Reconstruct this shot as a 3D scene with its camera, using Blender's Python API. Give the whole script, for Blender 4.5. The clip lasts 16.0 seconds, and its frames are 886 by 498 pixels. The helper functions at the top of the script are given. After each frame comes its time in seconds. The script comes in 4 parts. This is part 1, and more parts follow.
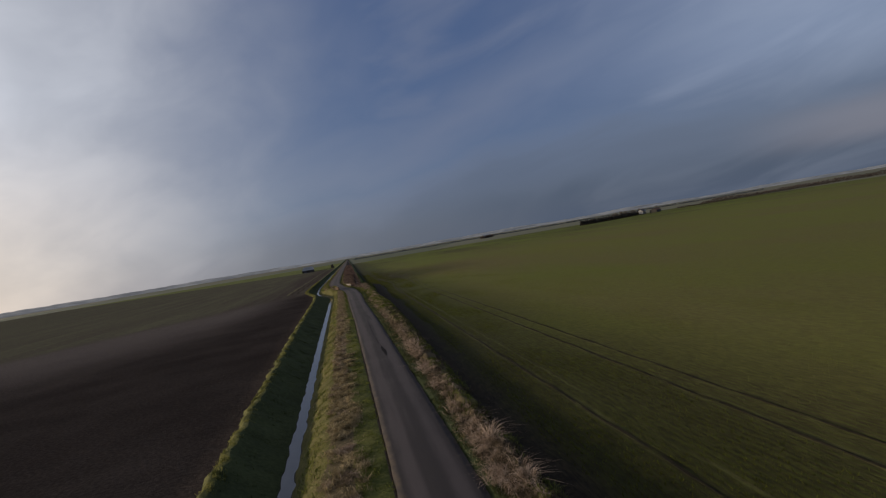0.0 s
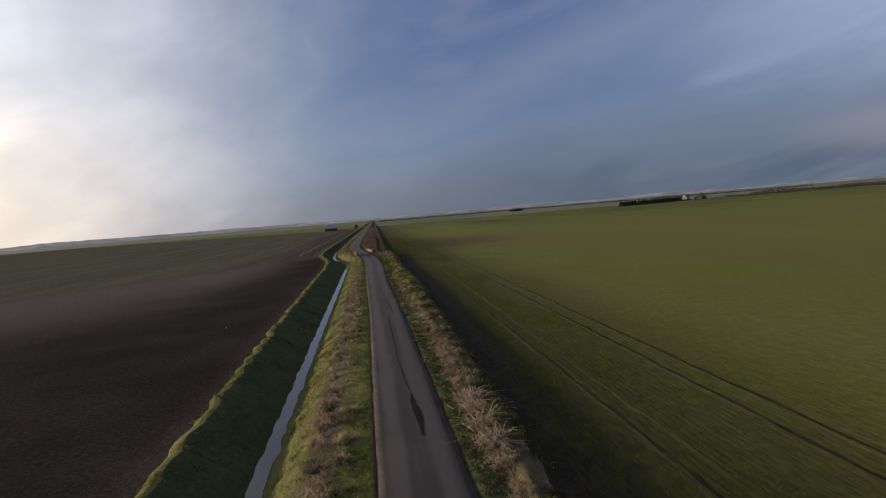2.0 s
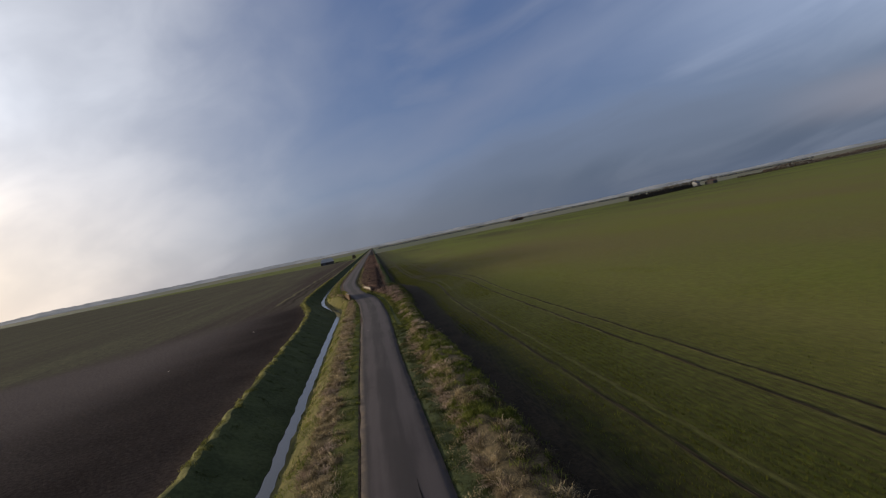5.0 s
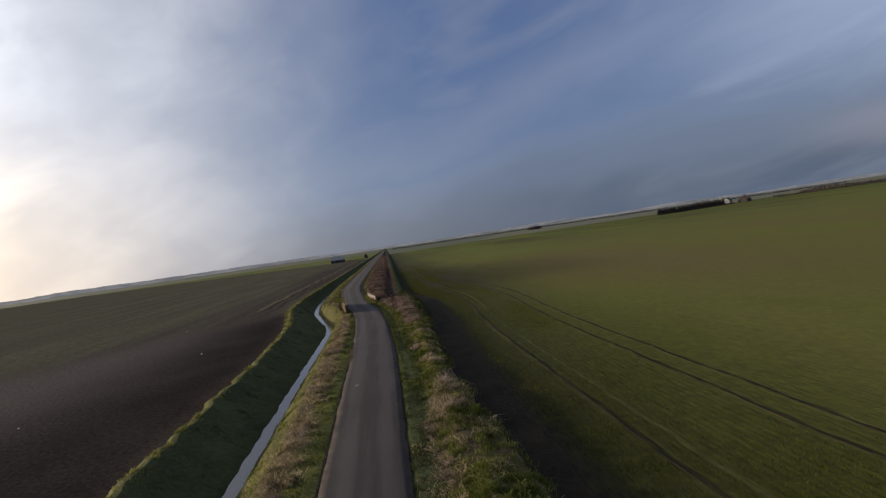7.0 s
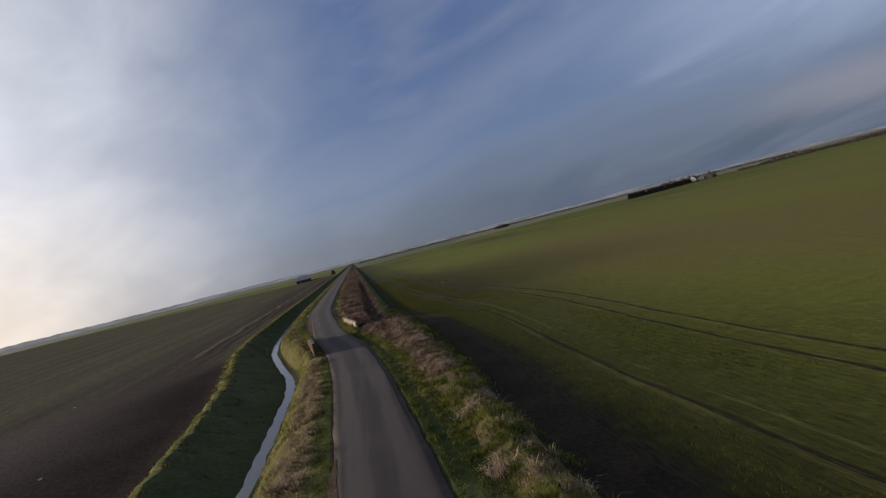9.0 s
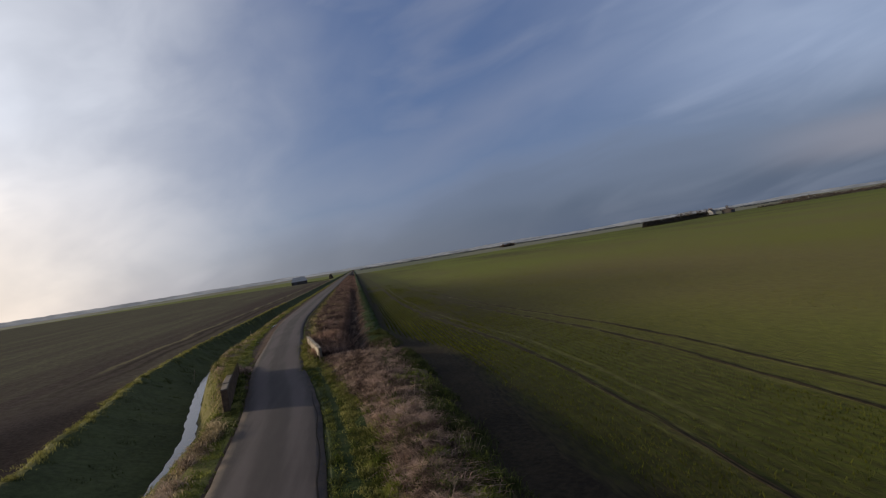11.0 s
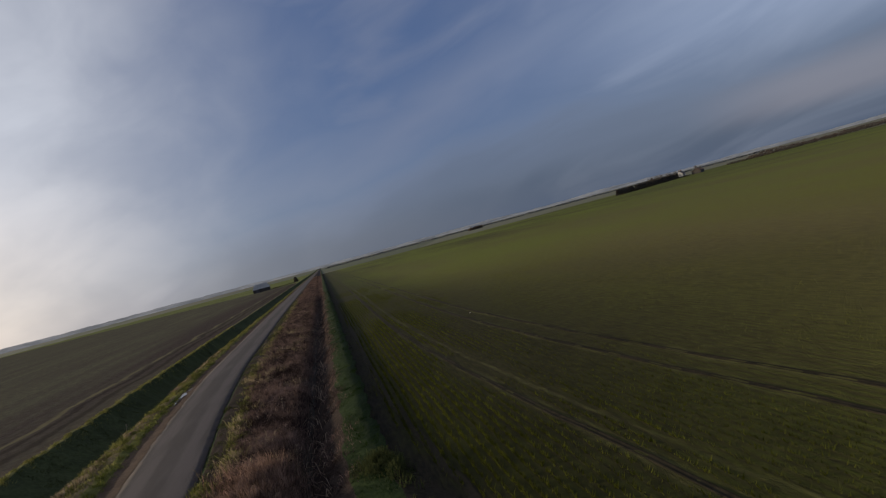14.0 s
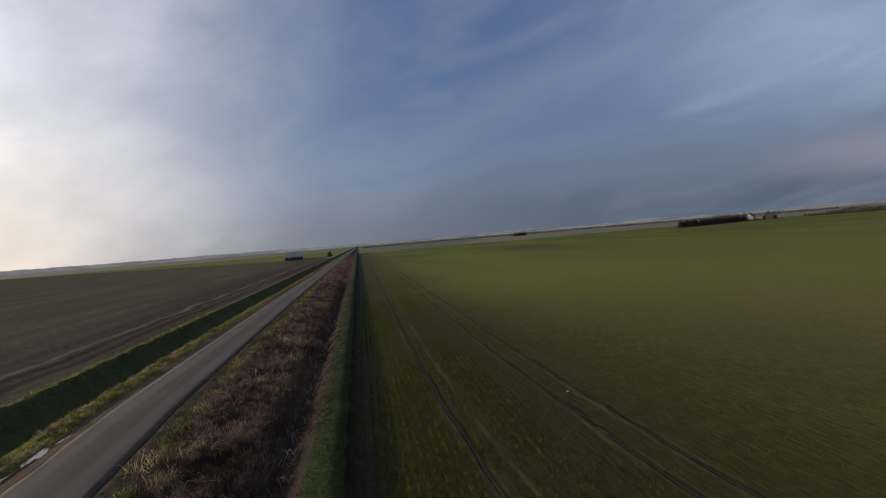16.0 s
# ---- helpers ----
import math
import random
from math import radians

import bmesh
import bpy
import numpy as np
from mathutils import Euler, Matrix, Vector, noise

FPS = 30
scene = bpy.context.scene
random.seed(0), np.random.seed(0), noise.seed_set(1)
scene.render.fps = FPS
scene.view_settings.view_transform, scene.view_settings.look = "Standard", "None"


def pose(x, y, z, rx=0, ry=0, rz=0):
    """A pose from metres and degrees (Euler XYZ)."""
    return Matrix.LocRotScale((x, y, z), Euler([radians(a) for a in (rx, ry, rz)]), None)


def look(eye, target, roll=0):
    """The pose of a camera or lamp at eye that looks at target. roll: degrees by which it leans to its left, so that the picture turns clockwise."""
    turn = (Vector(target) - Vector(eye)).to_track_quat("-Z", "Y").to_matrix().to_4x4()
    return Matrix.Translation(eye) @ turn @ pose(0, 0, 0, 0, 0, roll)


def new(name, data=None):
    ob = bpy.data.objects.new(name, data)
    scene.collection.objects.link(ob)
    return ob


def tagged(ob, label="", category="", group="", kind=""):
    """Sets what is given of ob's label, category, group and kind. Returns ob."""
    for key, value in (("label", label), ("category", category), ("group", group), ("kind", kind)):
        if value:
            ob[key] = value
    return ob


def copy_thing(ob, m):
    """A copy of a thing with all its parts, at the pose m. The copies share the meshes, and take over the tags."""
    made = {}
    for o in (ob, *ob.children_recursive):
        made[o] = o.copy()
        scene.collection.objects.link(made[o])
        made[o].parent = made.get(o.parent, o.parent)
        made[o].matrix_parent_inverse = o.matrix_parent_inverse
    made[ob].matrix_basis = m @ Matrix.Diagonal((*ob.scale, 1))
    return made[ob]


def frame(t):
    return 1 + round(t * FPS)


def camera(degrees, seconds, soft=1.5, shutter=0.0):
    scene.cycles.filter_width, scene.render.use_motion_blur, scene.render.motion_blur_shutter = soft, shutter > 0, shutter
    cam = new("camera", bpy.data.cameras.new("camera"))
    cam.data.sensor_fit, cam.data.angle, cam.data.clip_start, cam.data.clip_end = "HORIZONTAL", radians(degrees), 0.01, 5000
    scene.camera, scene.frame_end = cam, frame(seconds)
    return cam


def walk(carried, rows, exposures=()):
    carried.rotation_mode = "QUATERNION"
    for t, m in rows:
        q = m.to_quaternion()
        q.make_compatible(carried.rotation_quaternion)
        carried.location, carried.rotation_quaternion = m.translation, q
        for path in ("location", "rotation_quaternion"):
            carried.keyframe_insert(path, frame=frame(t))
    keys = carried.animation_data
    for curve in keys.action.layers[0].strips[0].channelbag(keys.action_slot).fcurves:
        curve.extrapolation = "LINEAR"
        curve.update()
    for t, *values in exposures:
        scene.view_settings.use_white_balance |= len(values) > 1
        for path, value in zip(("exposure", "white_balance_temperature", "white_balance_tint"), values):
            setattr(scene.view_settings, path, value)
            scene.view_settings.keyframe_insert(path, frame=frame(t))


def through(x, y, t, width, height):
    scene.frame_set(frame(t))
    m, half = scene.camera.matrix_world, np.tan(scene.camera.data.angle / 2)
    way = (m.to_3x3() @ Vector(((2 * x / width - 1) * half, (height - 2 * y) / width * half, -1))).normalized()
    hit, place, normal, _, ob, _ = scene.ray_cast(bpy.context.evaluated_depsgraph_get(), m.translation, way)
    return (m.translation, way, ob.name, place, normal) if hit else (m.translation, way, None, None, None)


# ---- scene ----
cam = camera(79.06, 16.0, soft=1.2)
walk(cam, [
    (0.0, pose(-0.44, 0.00, 7.11, 89.17, 9.71, -10.26)),
    (0.5, pose(-0.26, 5.01, 7.12, 85.54, 7.17, -9.14)),
    (1.0, pose(-0.08, 10.00, 7.09, 85.49, 3.80, -7.98)),
    (1.5, pose(0.04, 15.03, 7.04, 85.90, 4.49, -7.72)),
    (2.0, pose(0.07, 20.10, 6.99, 86.18, 4.79, -7.46)),
    (2.5, pose(0.08, 25.06, 6.89, 86.86, 5.93, -7.37)),
    (3.0, pose(0.04, 30.02, 6.82, 87.44, 6.50, -6.79)),
    (3.5, pose(0.03, 34.96, 6.77, 87.85, 10.96, -7.59)),
    (4.0, pose(0.11, 39.91, 6.74, 88.10, 13.76, -8.40)),
    (6.5, pose(1.50, 63.29, 6.21, 88.32, 8.12, -6.54)),
    (7.0, pose(1.30, 67.94, 6.08, 88.94, 8.44, -6.18)),
    (7.5, pose(0.99, 72.70, 5.93, 89.29, 9.49, -6.76)),
    (8.0, pose(0.66, 77.54, 5.78, 89.45, 12.85, -8.09)),
    (8.5, pose(0.34, 82.32, 5.58, 88.73, 13.95, -9.15)),
    (9.0, pose(0.18, 87.02, 5.36, 88.97, 14.30, -9.96)),
    (11.5, pose(2.04, 105.64, 4.31, 91.02, 7.04, -9.49)),
    (12.0, pose(2.20, 109.32, 4.29, 91.49, 5.20, -9.61)),
    (12.5, pose(2.38, 112.91, 4.36, 92.01, 5.43, -9.96)),
    (13.0, pose(2.44, 116.40, 4.52, 92.51, 7.16, -10.35)),
    (13.5, pose(2.50, 119.92, 4.84, 91.10, 12.72, -12.04)),
    (14.0, pose(2.52, 123.64, 5.25, 88.45, 15.01, -13.36)),
    (14.5, pose(2.62, 127.62, 5.59, 86.91, 9.45, -12.30)),
    (15.0, pose(2.93, 131.55, 5.80, 87.46, 7.64, -11.91)),
    (15.5, pose(3.29, 135.32, 5.89, 87.98, 4.66, -10.49)),
    (16.0, pose(3.77, 138.96, 5.96, 88.84, 4.78, -9.02)),
], exposures=[(0.0, -0.28), (0.5, -0.22), (1.0, -0.03), (1.5, 0.04), (2.0, 0.1), (9.0, 0.1), (12.5, 0.1), (13.0, 0.0), (14.0, -0.08), (15.0, 0.0), (16.0, 0.05)])

# ---------------------------------------------------------------- light
SUN_AZ, SUN_EL = 64.0, 12.0  # degrees left of the road's line, degrees up
to_sun = Vector((-math.sin(radians(SUN_AZ)) * math.cos(radians(SUN_EL)),
                 math.cos(radians(SUN_AZ)) * math.cos(radians(SUN_EL)), math.sin(radians(SUN_EL))))
sun_data = bpy.data.lights.new("sun", "SUN")
sun_data.energy, sun_data.angle, sun_data.color = 4.6, radians(3.0), (1.0, 0.82, 0.58)
sun = new("sun", sun_data)
sun.matrix_world = look((0, 0, 60), Vector((0, 0, 60)) - to_sun)


class Nodes:
    """Short hand for building node trees."""

    def __init__(self, tree):
        self.tree = tree
        tree.nodes.clear()

    def add(self, kind, **fields):
        node = self.tree.nodes.new(kind)
        for key, value in fields.items():
            setattr(node, key, value)
        return node

    def put(self, socket, value):
        if isinstance(value, bpy.types.NodeSocket):
            self.tree.links.new(value, socket)
        elif isinstance(value, tuple) and len(value) == 3 and socket.type == "RGBA":
            socket.default_value = (*value, 1.0)
        else:
            socket.default_value = value

    def math(self, op, a, b=0.0, c=0.0, clamp=False):
        node = self.add("ShaderNodeMath", operation=op, use_clamp=clamp)
        for socket, value in zip(node.inputs, (a, b, c)):
            self.put(socket, value)
        return node.outputs[0]

    def mix(self, fac, a, b):
        node = self.add("ShaderNodeMix", data_type="RGBA")
        self.put(node.inputs["Factor"], fac)
        self.put(node.inputs[6], a)
        self.put(node.inputs[7], b)
        return node.outputs[2]

    def noise(self, coord, scale, detail=4.0, rough=0.55, distort=0.0):
        node = self.add("ShaderNodeTexNoise")
        self.put(node.inputs["Vector"], coord)
        node.inputs["Scale"].default_value = scale
        node.inputs["Detail"].default_value = detail
        node.inputs["Roughness"].default_value = rough
        node.inputs["Distortion"].default_value = distort
        return node.outputs["Fac"]

    def stretch(self, coord, sx, sy, sz=1.0, turn=0.0):
        node = self.add("ShaderNodeMapping", vector_type="TEXTURE")
        self.put(node.inputs["Vector"], coord)
        node.inputs["Scale"].default_value = (1 / sx, 1 / sy, 1 / sz)
        node.inputs["Rotation"].default_value = (0, 0, radians(turn))
        return node.outputs[0]

    def ramp(self, fac, low, high):
        node = self.add("ShaderNodeMapRange", interpolation_type="SMOOTHSTEP")
        self.put(node.inputs["Value"], fac)
        self.put(node.inputs["From Min"], low)
        self.put(node.inputs["From Max"], high)
        return node.outputs[0]


def build_sky():
    """Clear blue overhead, a slanting streak of thin cloud, a grey veil below it and a bright milky side towards the sun."""
    world = bpy.data.worlds.new("sky")
    scene.world = world
    world.use_nodes = True
    n = Nodes(world.node_tree)
    sky = n.add("ShaderNodeTexSky", sky_type="NISHITA", sun_disc=False, sun_elevation=radians(SUN_EL),
                sun_rotation=radians(-SUN_AZ), air_density=1.0, dust_density=1.2, ozone_density=2.5)
    base = n.add("ShaderNodeVectorMath", operation="SCALE")
    n.put(base.inputs[0], n.mix(0.62, sky.outputs[0], n.mix(1.0, (0, 0, 0), (0.98, 1.54, 3.50))))
    base.inputs["Scale"].default_value = 0.09
    way = n.add("ShaderNodeTexCoord").outputs["Generated"]
    dot = n.add("ShaderNodeVectorMath", operation="DOT_PRODUCT")
    n.put(dot.inputs[0], way)
    dot.inputs[1].default_value = tuple(to_sun)
    facing = n.math("MULTIPLY_ADD", dot.outputs["Value"], 0.5, 0.5, clamp=True)
    xyz = n.add("ShaderNodeSeparateXYZ")
    n.put(xyz.inputs[0], way)
    level = n.math("SQRT", n.math("ADD", n.math("MULTIPLY", xyz.outputs[0], xyz.outputs[0]), n.math("MULTIPLY", xyz.outputs[1], xyz.outputs[1])))
    level = n.math("MAXIMUM", level, 0.001)
    # degrees across, degrees up, and degrees above a line that climbs slowly to the right
    s = n.math("MULTIPLY", n.math("DIVIDE", xyz.outputs[0], level), 57.3)
    e = n.math("MULTIPLY", n.math("MAXIMUM", xyz.outputs[2], 0.0), 57.3)
    v = n.math("SUBTRACT", e, n.math("MULTIPLY", s, 0.2))
    depth = n.math("MULTIPLY", n.math("DIVIDE", xyz.outputs[1], level), 0.8)

    def field(along, across, scale, detail, rough, distort, shift=0.0):
        at = n.add("ShaderNodeCombineXYZ")
        n.put(at.inputs[0], n.math("MULTIPLY_ADD", s, along, shift))
        n.put(at.inputs[1], n.math("MULTIPLY", v, across))
        n.put(at.inputs[2], depth)
        return n.noise(at.outputs[0], scale, detail, rough, distort)

    broad = field(0.050, 0.115, 1.0, 3.0, 0.45, 0.4, 3.1)
    wisps = field(0.075, 0.24, 1.0, 4.0, 0.50, 0.5, 8.4)
    puffs = field(0.12, 0.17, 1.0, 4.0, 0.50, 0.3, 1.7)
    bent = n.math("ADD", v, n.math("ADD", n.math("MULTIPLY", n.math("SUBTRACT", broad, 0.5), 7.0), n.math("MULTIPLY", n.math("SUBTRACT", wisps, 0.5), 4.0)))
    streak = n.ramp(n.math("ABSOLUTE", n.math("SUBTRACT", bent, 9.0)), 6.5, -1.0)
    low = n.math("MULTIPLY", n.ramp(bent, 13.0, 2.0), n.ramp(n.math("ADD", e, n.math("MULTIPLY", n.math("SUBTRACT", wisps, 0.5), 6.0)), 13.5, 5.0))
    right = n.ramp(s, 12.0, 44.0)
    over = n.math("MULTIPLY", n.ramp(n.math("ADD", n.math("MULTIPLY", wisps, 0.65), n.math("MULTIPLY", broad, 0.35)), 0.36, 0.74), 0.46)
    over = n.math("MULTIPLY_ADD", right, 0.62, over)
    milk = n.ramp(n.math("ADD", s, n.math("MULTIPLY", n.math("SUBTRACT", puffs, 0.5), -14.0)), 14.0, -24.0)
    over = n.math("MAXIMUM", over, n.math("MULTIPLY", milk, 0.80))
    over = n.math("MAXIMUM", over, n.math("MULTIPLY", n.ramp(xyz.outputs[2], 0.42, 0.75), 0.6))
    amount = n.math("MAXIMUM", n.math("MULTIPLY", streak, 0.50), n.math("MAXIMUM", n.math("MULTIPLY", low, 0.86), over), clamp=True)
    # greys: the veil darkens towards the ground and into a bank above the right-hand fields
    veil = n.mix(n.ramp(e, 6.0, 0.0), (0.128, 0.163, 0.238), (0.128, 0.150, 0.190))
    veil = n.mix(n.math("MULTIPLY", right, 0.7), veil, (0.165, 0.200, 0.272))
    veil = n.mix(n.math("MULTIPLY", n.ramp(s, 0.0, 30.0), n.math("MULTIPLY", n.ramp(e, 5.2, 2.6), n.ramp(wisps, 0.70, 0.36))), veil, (0.092, 0.120, 0.174))
    glint = n.math("MULTIPLY", n.ramp(s, 35.0, 44.0), n.math("MULTIPLY", n.ramp(e, 1.6, 3.6), n.ramp(e, 7.5, 4.5)))
    veil = n.mix(n.math("MULTIPLY", glint, 0.6), veil, (0.30, 0.29, 0.33))
    lit = n.mix(right, (0.215, 0.245, 0.345), (0.315, 0.385, 0.535))
    lit = n.mix(milk, lit, (0.30, 0.325, 0.395))
    lit = n.mix(n.ramp(xyz.outputs[2], 0.45, 0.8), lit, (0.33, 0.36, 0.45))
    grey = n.mix(n.math("MULTIPLY", low, n.math("SUBTRACT", 1.0, n.math("MULTIPLY", streak, 0.7))), lit, veil)
    # the milky side
    mottle = n.math("MULTIPLY_ADD", n.math("ADD", n.math("MULTIPLY", puffs, 0.6), n.math("MULTIPLY", broad, 0.4)), 0.5, 0.72)
    near = n.math("MULTIPLY", n.math("POWER", facing, 7.7), n.math("MULTIPLY", mottle, n.math("MULTIPLY_ADD", n.ramp(s, 6.0, -24.0), 0.5, 0.5)), clamp=True)
    core = n.math("POWER", facing, 12.0)
    warm = n.math("MULTIPLY", n.ramp(xyz.outputs[2], 0.32, 0.02), n.math("MULTIPLY_ADD", near, 0.8, core, clamp=True))
    bright = n.mix(warm, (1.34, 1.36, 1.42), (2.2, 1.74, 1.22))
    shaped = n.add("ShaderNodeVectorMath", operation="SCALE")
    n.put(shaped.inputs[0], bright)
    n.put(shaped.inputs["Scale"], n.math("MULTIPLY_ADD", n.ramp(puffs, 0.30, 0.70), 0.18, 0.90))
    cloud = n.mix(near, grey, shaped.outputs[0])
    amount = n.math("MAXIMUM", amount, n.math("MULTIPLY", near, 1.7, clamp=True), clamp=True)
    colour = n.mix(amount, base.outputs[0], cloud)
    back = n.add("ShaderNodeBackground")
    n.put(back.inputs["Color"], colour)
    back.inputs["Strength"].default_value = 1.0
    n.put(n.add("ShaderNodeOutputWorld").inputs["Surface"], back.outputs[0])


build_sky()


# ---------------------------------------------------------------- materials
def material(name, build, rough=0.9, bump=0.0, spec=0.06, metal=0.0):
    """build(n, place) returns the colour and the height sockets."""
    mat = bpy.data.materials.new(name)
    mat.use_nodes = True
    n = Nodes(mat.node_tree)
    place = n.add("ShaderNodeTexCoord").outputs["Object"]
    colour, height = build(n, place)
    shader = n.add("ShaderNodeBsdfPrincipled")
    n.put(shader.inputs["Base Color"], colour)
    shader.inputs["Metallic"].default_value = metal
    shader.inputs["Specular IOR Level"].default_value = spec
    n.put(shader.inputs["Roughness"], rough)
    if height is not None and bump:
        relief = n.add("ShaderNodeBump")
        relief.inputs["Strength"].default_value = 1.0
        relief.inputs["Distance"].default_value = bump
        n.put(relief.inputs["Height"], height)
        n.put(shader.inputs["Normal"], relief.outputs[0])
    n.put(n.add("ShaderNodeOutputMaterial").inputs["Surface"], shader.outputs[0])
    return mat


def speckle(dark, light, scale, big=0.12, sharp=(0.35, 0.68)):
    """Two colours broken up at a fine and a broad scale."""
    def build(n, place):
        fine = n.noise(place, scale, 6.0, 0.65)
        broad = n.noise(place, big, 3.0)
        mixed = n.math("ADD", n.math("MULTIPLY", fine, 0.6), n.math("MULTIPLY", broad, 0.4))
        return n.mix(n.ramp(mixed, *sharp), dark, light), fine
    return build


def soil_and_seedlings(n, place):
    """Bare black soil on the near side of a slanting edge, thin seedlings with dark streaks beyond it."""
    xyz = n.add("ShaderNodeSeparateXYZ")
    n.put(xyz.inputs[0], place)
    x, y = xyz.outputs[0], xyz.outputs[1]
    wob = n.math("MULTIPLY", n.math("SUBTRACT", n.noise(place, 0.05, 4.0), 0.5), 26.0)
    edge = n.math("ADD", n.math("SUBTRACT", y, x), wob)
    beyond = n.ramp(edge, 140.0, 156.0)
    fine_ = n.noise(place, 2.0, 6.0, 0.7)
    rows = n.noise(n.stretch(place, 1.0, 0.045, 1.0, -1.0), 0.20, 4.0, 0.6, 0.9)
    streak = n.ramp(rows, 0.40, 0.68)
    away = n.math("ADD", n.math("MULTIPLY", x, -1.0), n.math("MULTIPLY", n.math("SUBTRACT", n.noise(place, 0.12, 3.0), 0.5), 2.5))
    strays = n.math("ADD", away, n.math("MULTIPLY", n.math("SUBTRACT", n.noise(n.stretch(place, 1.0, 0.1), 0.09, 4.0, 0.6), 0.5), 26.0))
    out = n.ramp(strays, 18.0, 34.0)
    brown = n.mix(n.ramp(fine_, 0.3, 0.7), (0.036, 0.030, 0.028), (0.074, 0.062, 0.055))
    patchy = n.math("MULTIPLY_ADD", n.noise(n.stretch(place, 1.0, 0.25), 0.10, 4.0, 0.6), 0.9, 0.12)
    green = n.math("MULTIPLY", beyond, n.math("ADD", n.math("MULTIPLY", streak, 0.42), n.math("MULTIPLY", out, patchy)), clamp=True)
    # a pale dry margin and darker wheelings along the ditch
    def band(at, half):
        return n.ramp(n.math("ABSOLUTE", n.math("ADD", away, -at)), half, half * 0.3)
    gaps = n.ramp(n.noise(n.stretch(place, 1.0, 0.2), 0.5, 3.0), 0.36, 0.6)
    pale = n.math("MULTIPLY", n.math("MULTIPLY", band(17.3, 0.5), gaps), n.ramp(y, 138.0, 150.0))
    press = n.math("MULTIPLY", n.math("ADD", band(14.6, 0.5), band(16.2, 0.5), clamp=True), n.ramp(y, 128.0, 150.0))
    fine = n.noise(place, 5.0, 8.0, 0.72)
    soil = n.mix(n.ramp(n.math("ADD", n.math("MULTIPLY", fine, 0.7), n.math("MULTIPLY", n.noise(place, 0.15, 3.0), 0.3)), 0.38, 0.68),
                 (0.019, 0.016, 0.0152), (0.044, 0.037, 0.0345))
    # soil lightened away from the ditch: lens glare put into the colour
    dry = n.mix(n.ramp(fine, 0.35, 0.68), (0.060, 0.052, 0.049), (0.116, 0.100, 0.094))
    soil = n.mix(n.math("MULTIPLY", n.ramp(edge, 75.0, 130.0), n.ramp(away, 10.0, 24.0)), soil, dry)
    plants = n.mix(n.ramp(n.noise(place, 1.3, 5.0, 0.7), 0.4, 0.65), (0.071, 0.069, 0.050), (0.108, 0.105, 0.069))
    colour = n.mix(green, n.mix(beyond, soil, brown), plants)
    colour = n.mix(n.math("MULTIPLY", press, 0.55), colour, (0.024, 0.020, 0.018))
    colour = n.mix(n.math("MULTIPLY", pale, 0.75), colour, (0.135, 0.122, 0.072))
    # the field ends at a slanting line, with bright pasture beyond it
    past = n.math("ADD", n.math("MULTIPLY_ADD", x, 1.05, -436.0), y)
    grass = n.mix(n.ramp(n.noise(place, 0.06, 4.0), 0.35, 0.65), (0.090, 0.106, 0.040), (0.140, 0.150, 0.066))
    return n.mix(n.ramp(past, 0.0, 8.0), colour, grass), fine


TRAMLINES = ((7.65, 0.060), (8.45, 0.022), (11.7, 0.058), (12.85, 0.055))  # x, half the rut's width
TRAM_BEND = ((104, 0.0), (112, 0.4), (120, 0.95), (126, 0.95), (131, 0.5), (137, -0.1), (146, -0.75), (157, -1.25), (170, -1.4), (215, -1.1), (330, -0.7))  # y, sideways swing


def crop_edge(n, y):
    """The line of field_edge() as nodes."""
    out = n.math("ADD", n.math("MULTIPLY", n.ramp(y, 20.0, 60.0), 0.5), n.math("MULTIPLY", n.ramp(y, 98.0, 112.0), 0.3))
    return n.math("SUBTRACT", n.math("ADD", out, 5.0), n.math("MULTIPLY", n.ramp(y, 126.0, 142.0), 2.6))


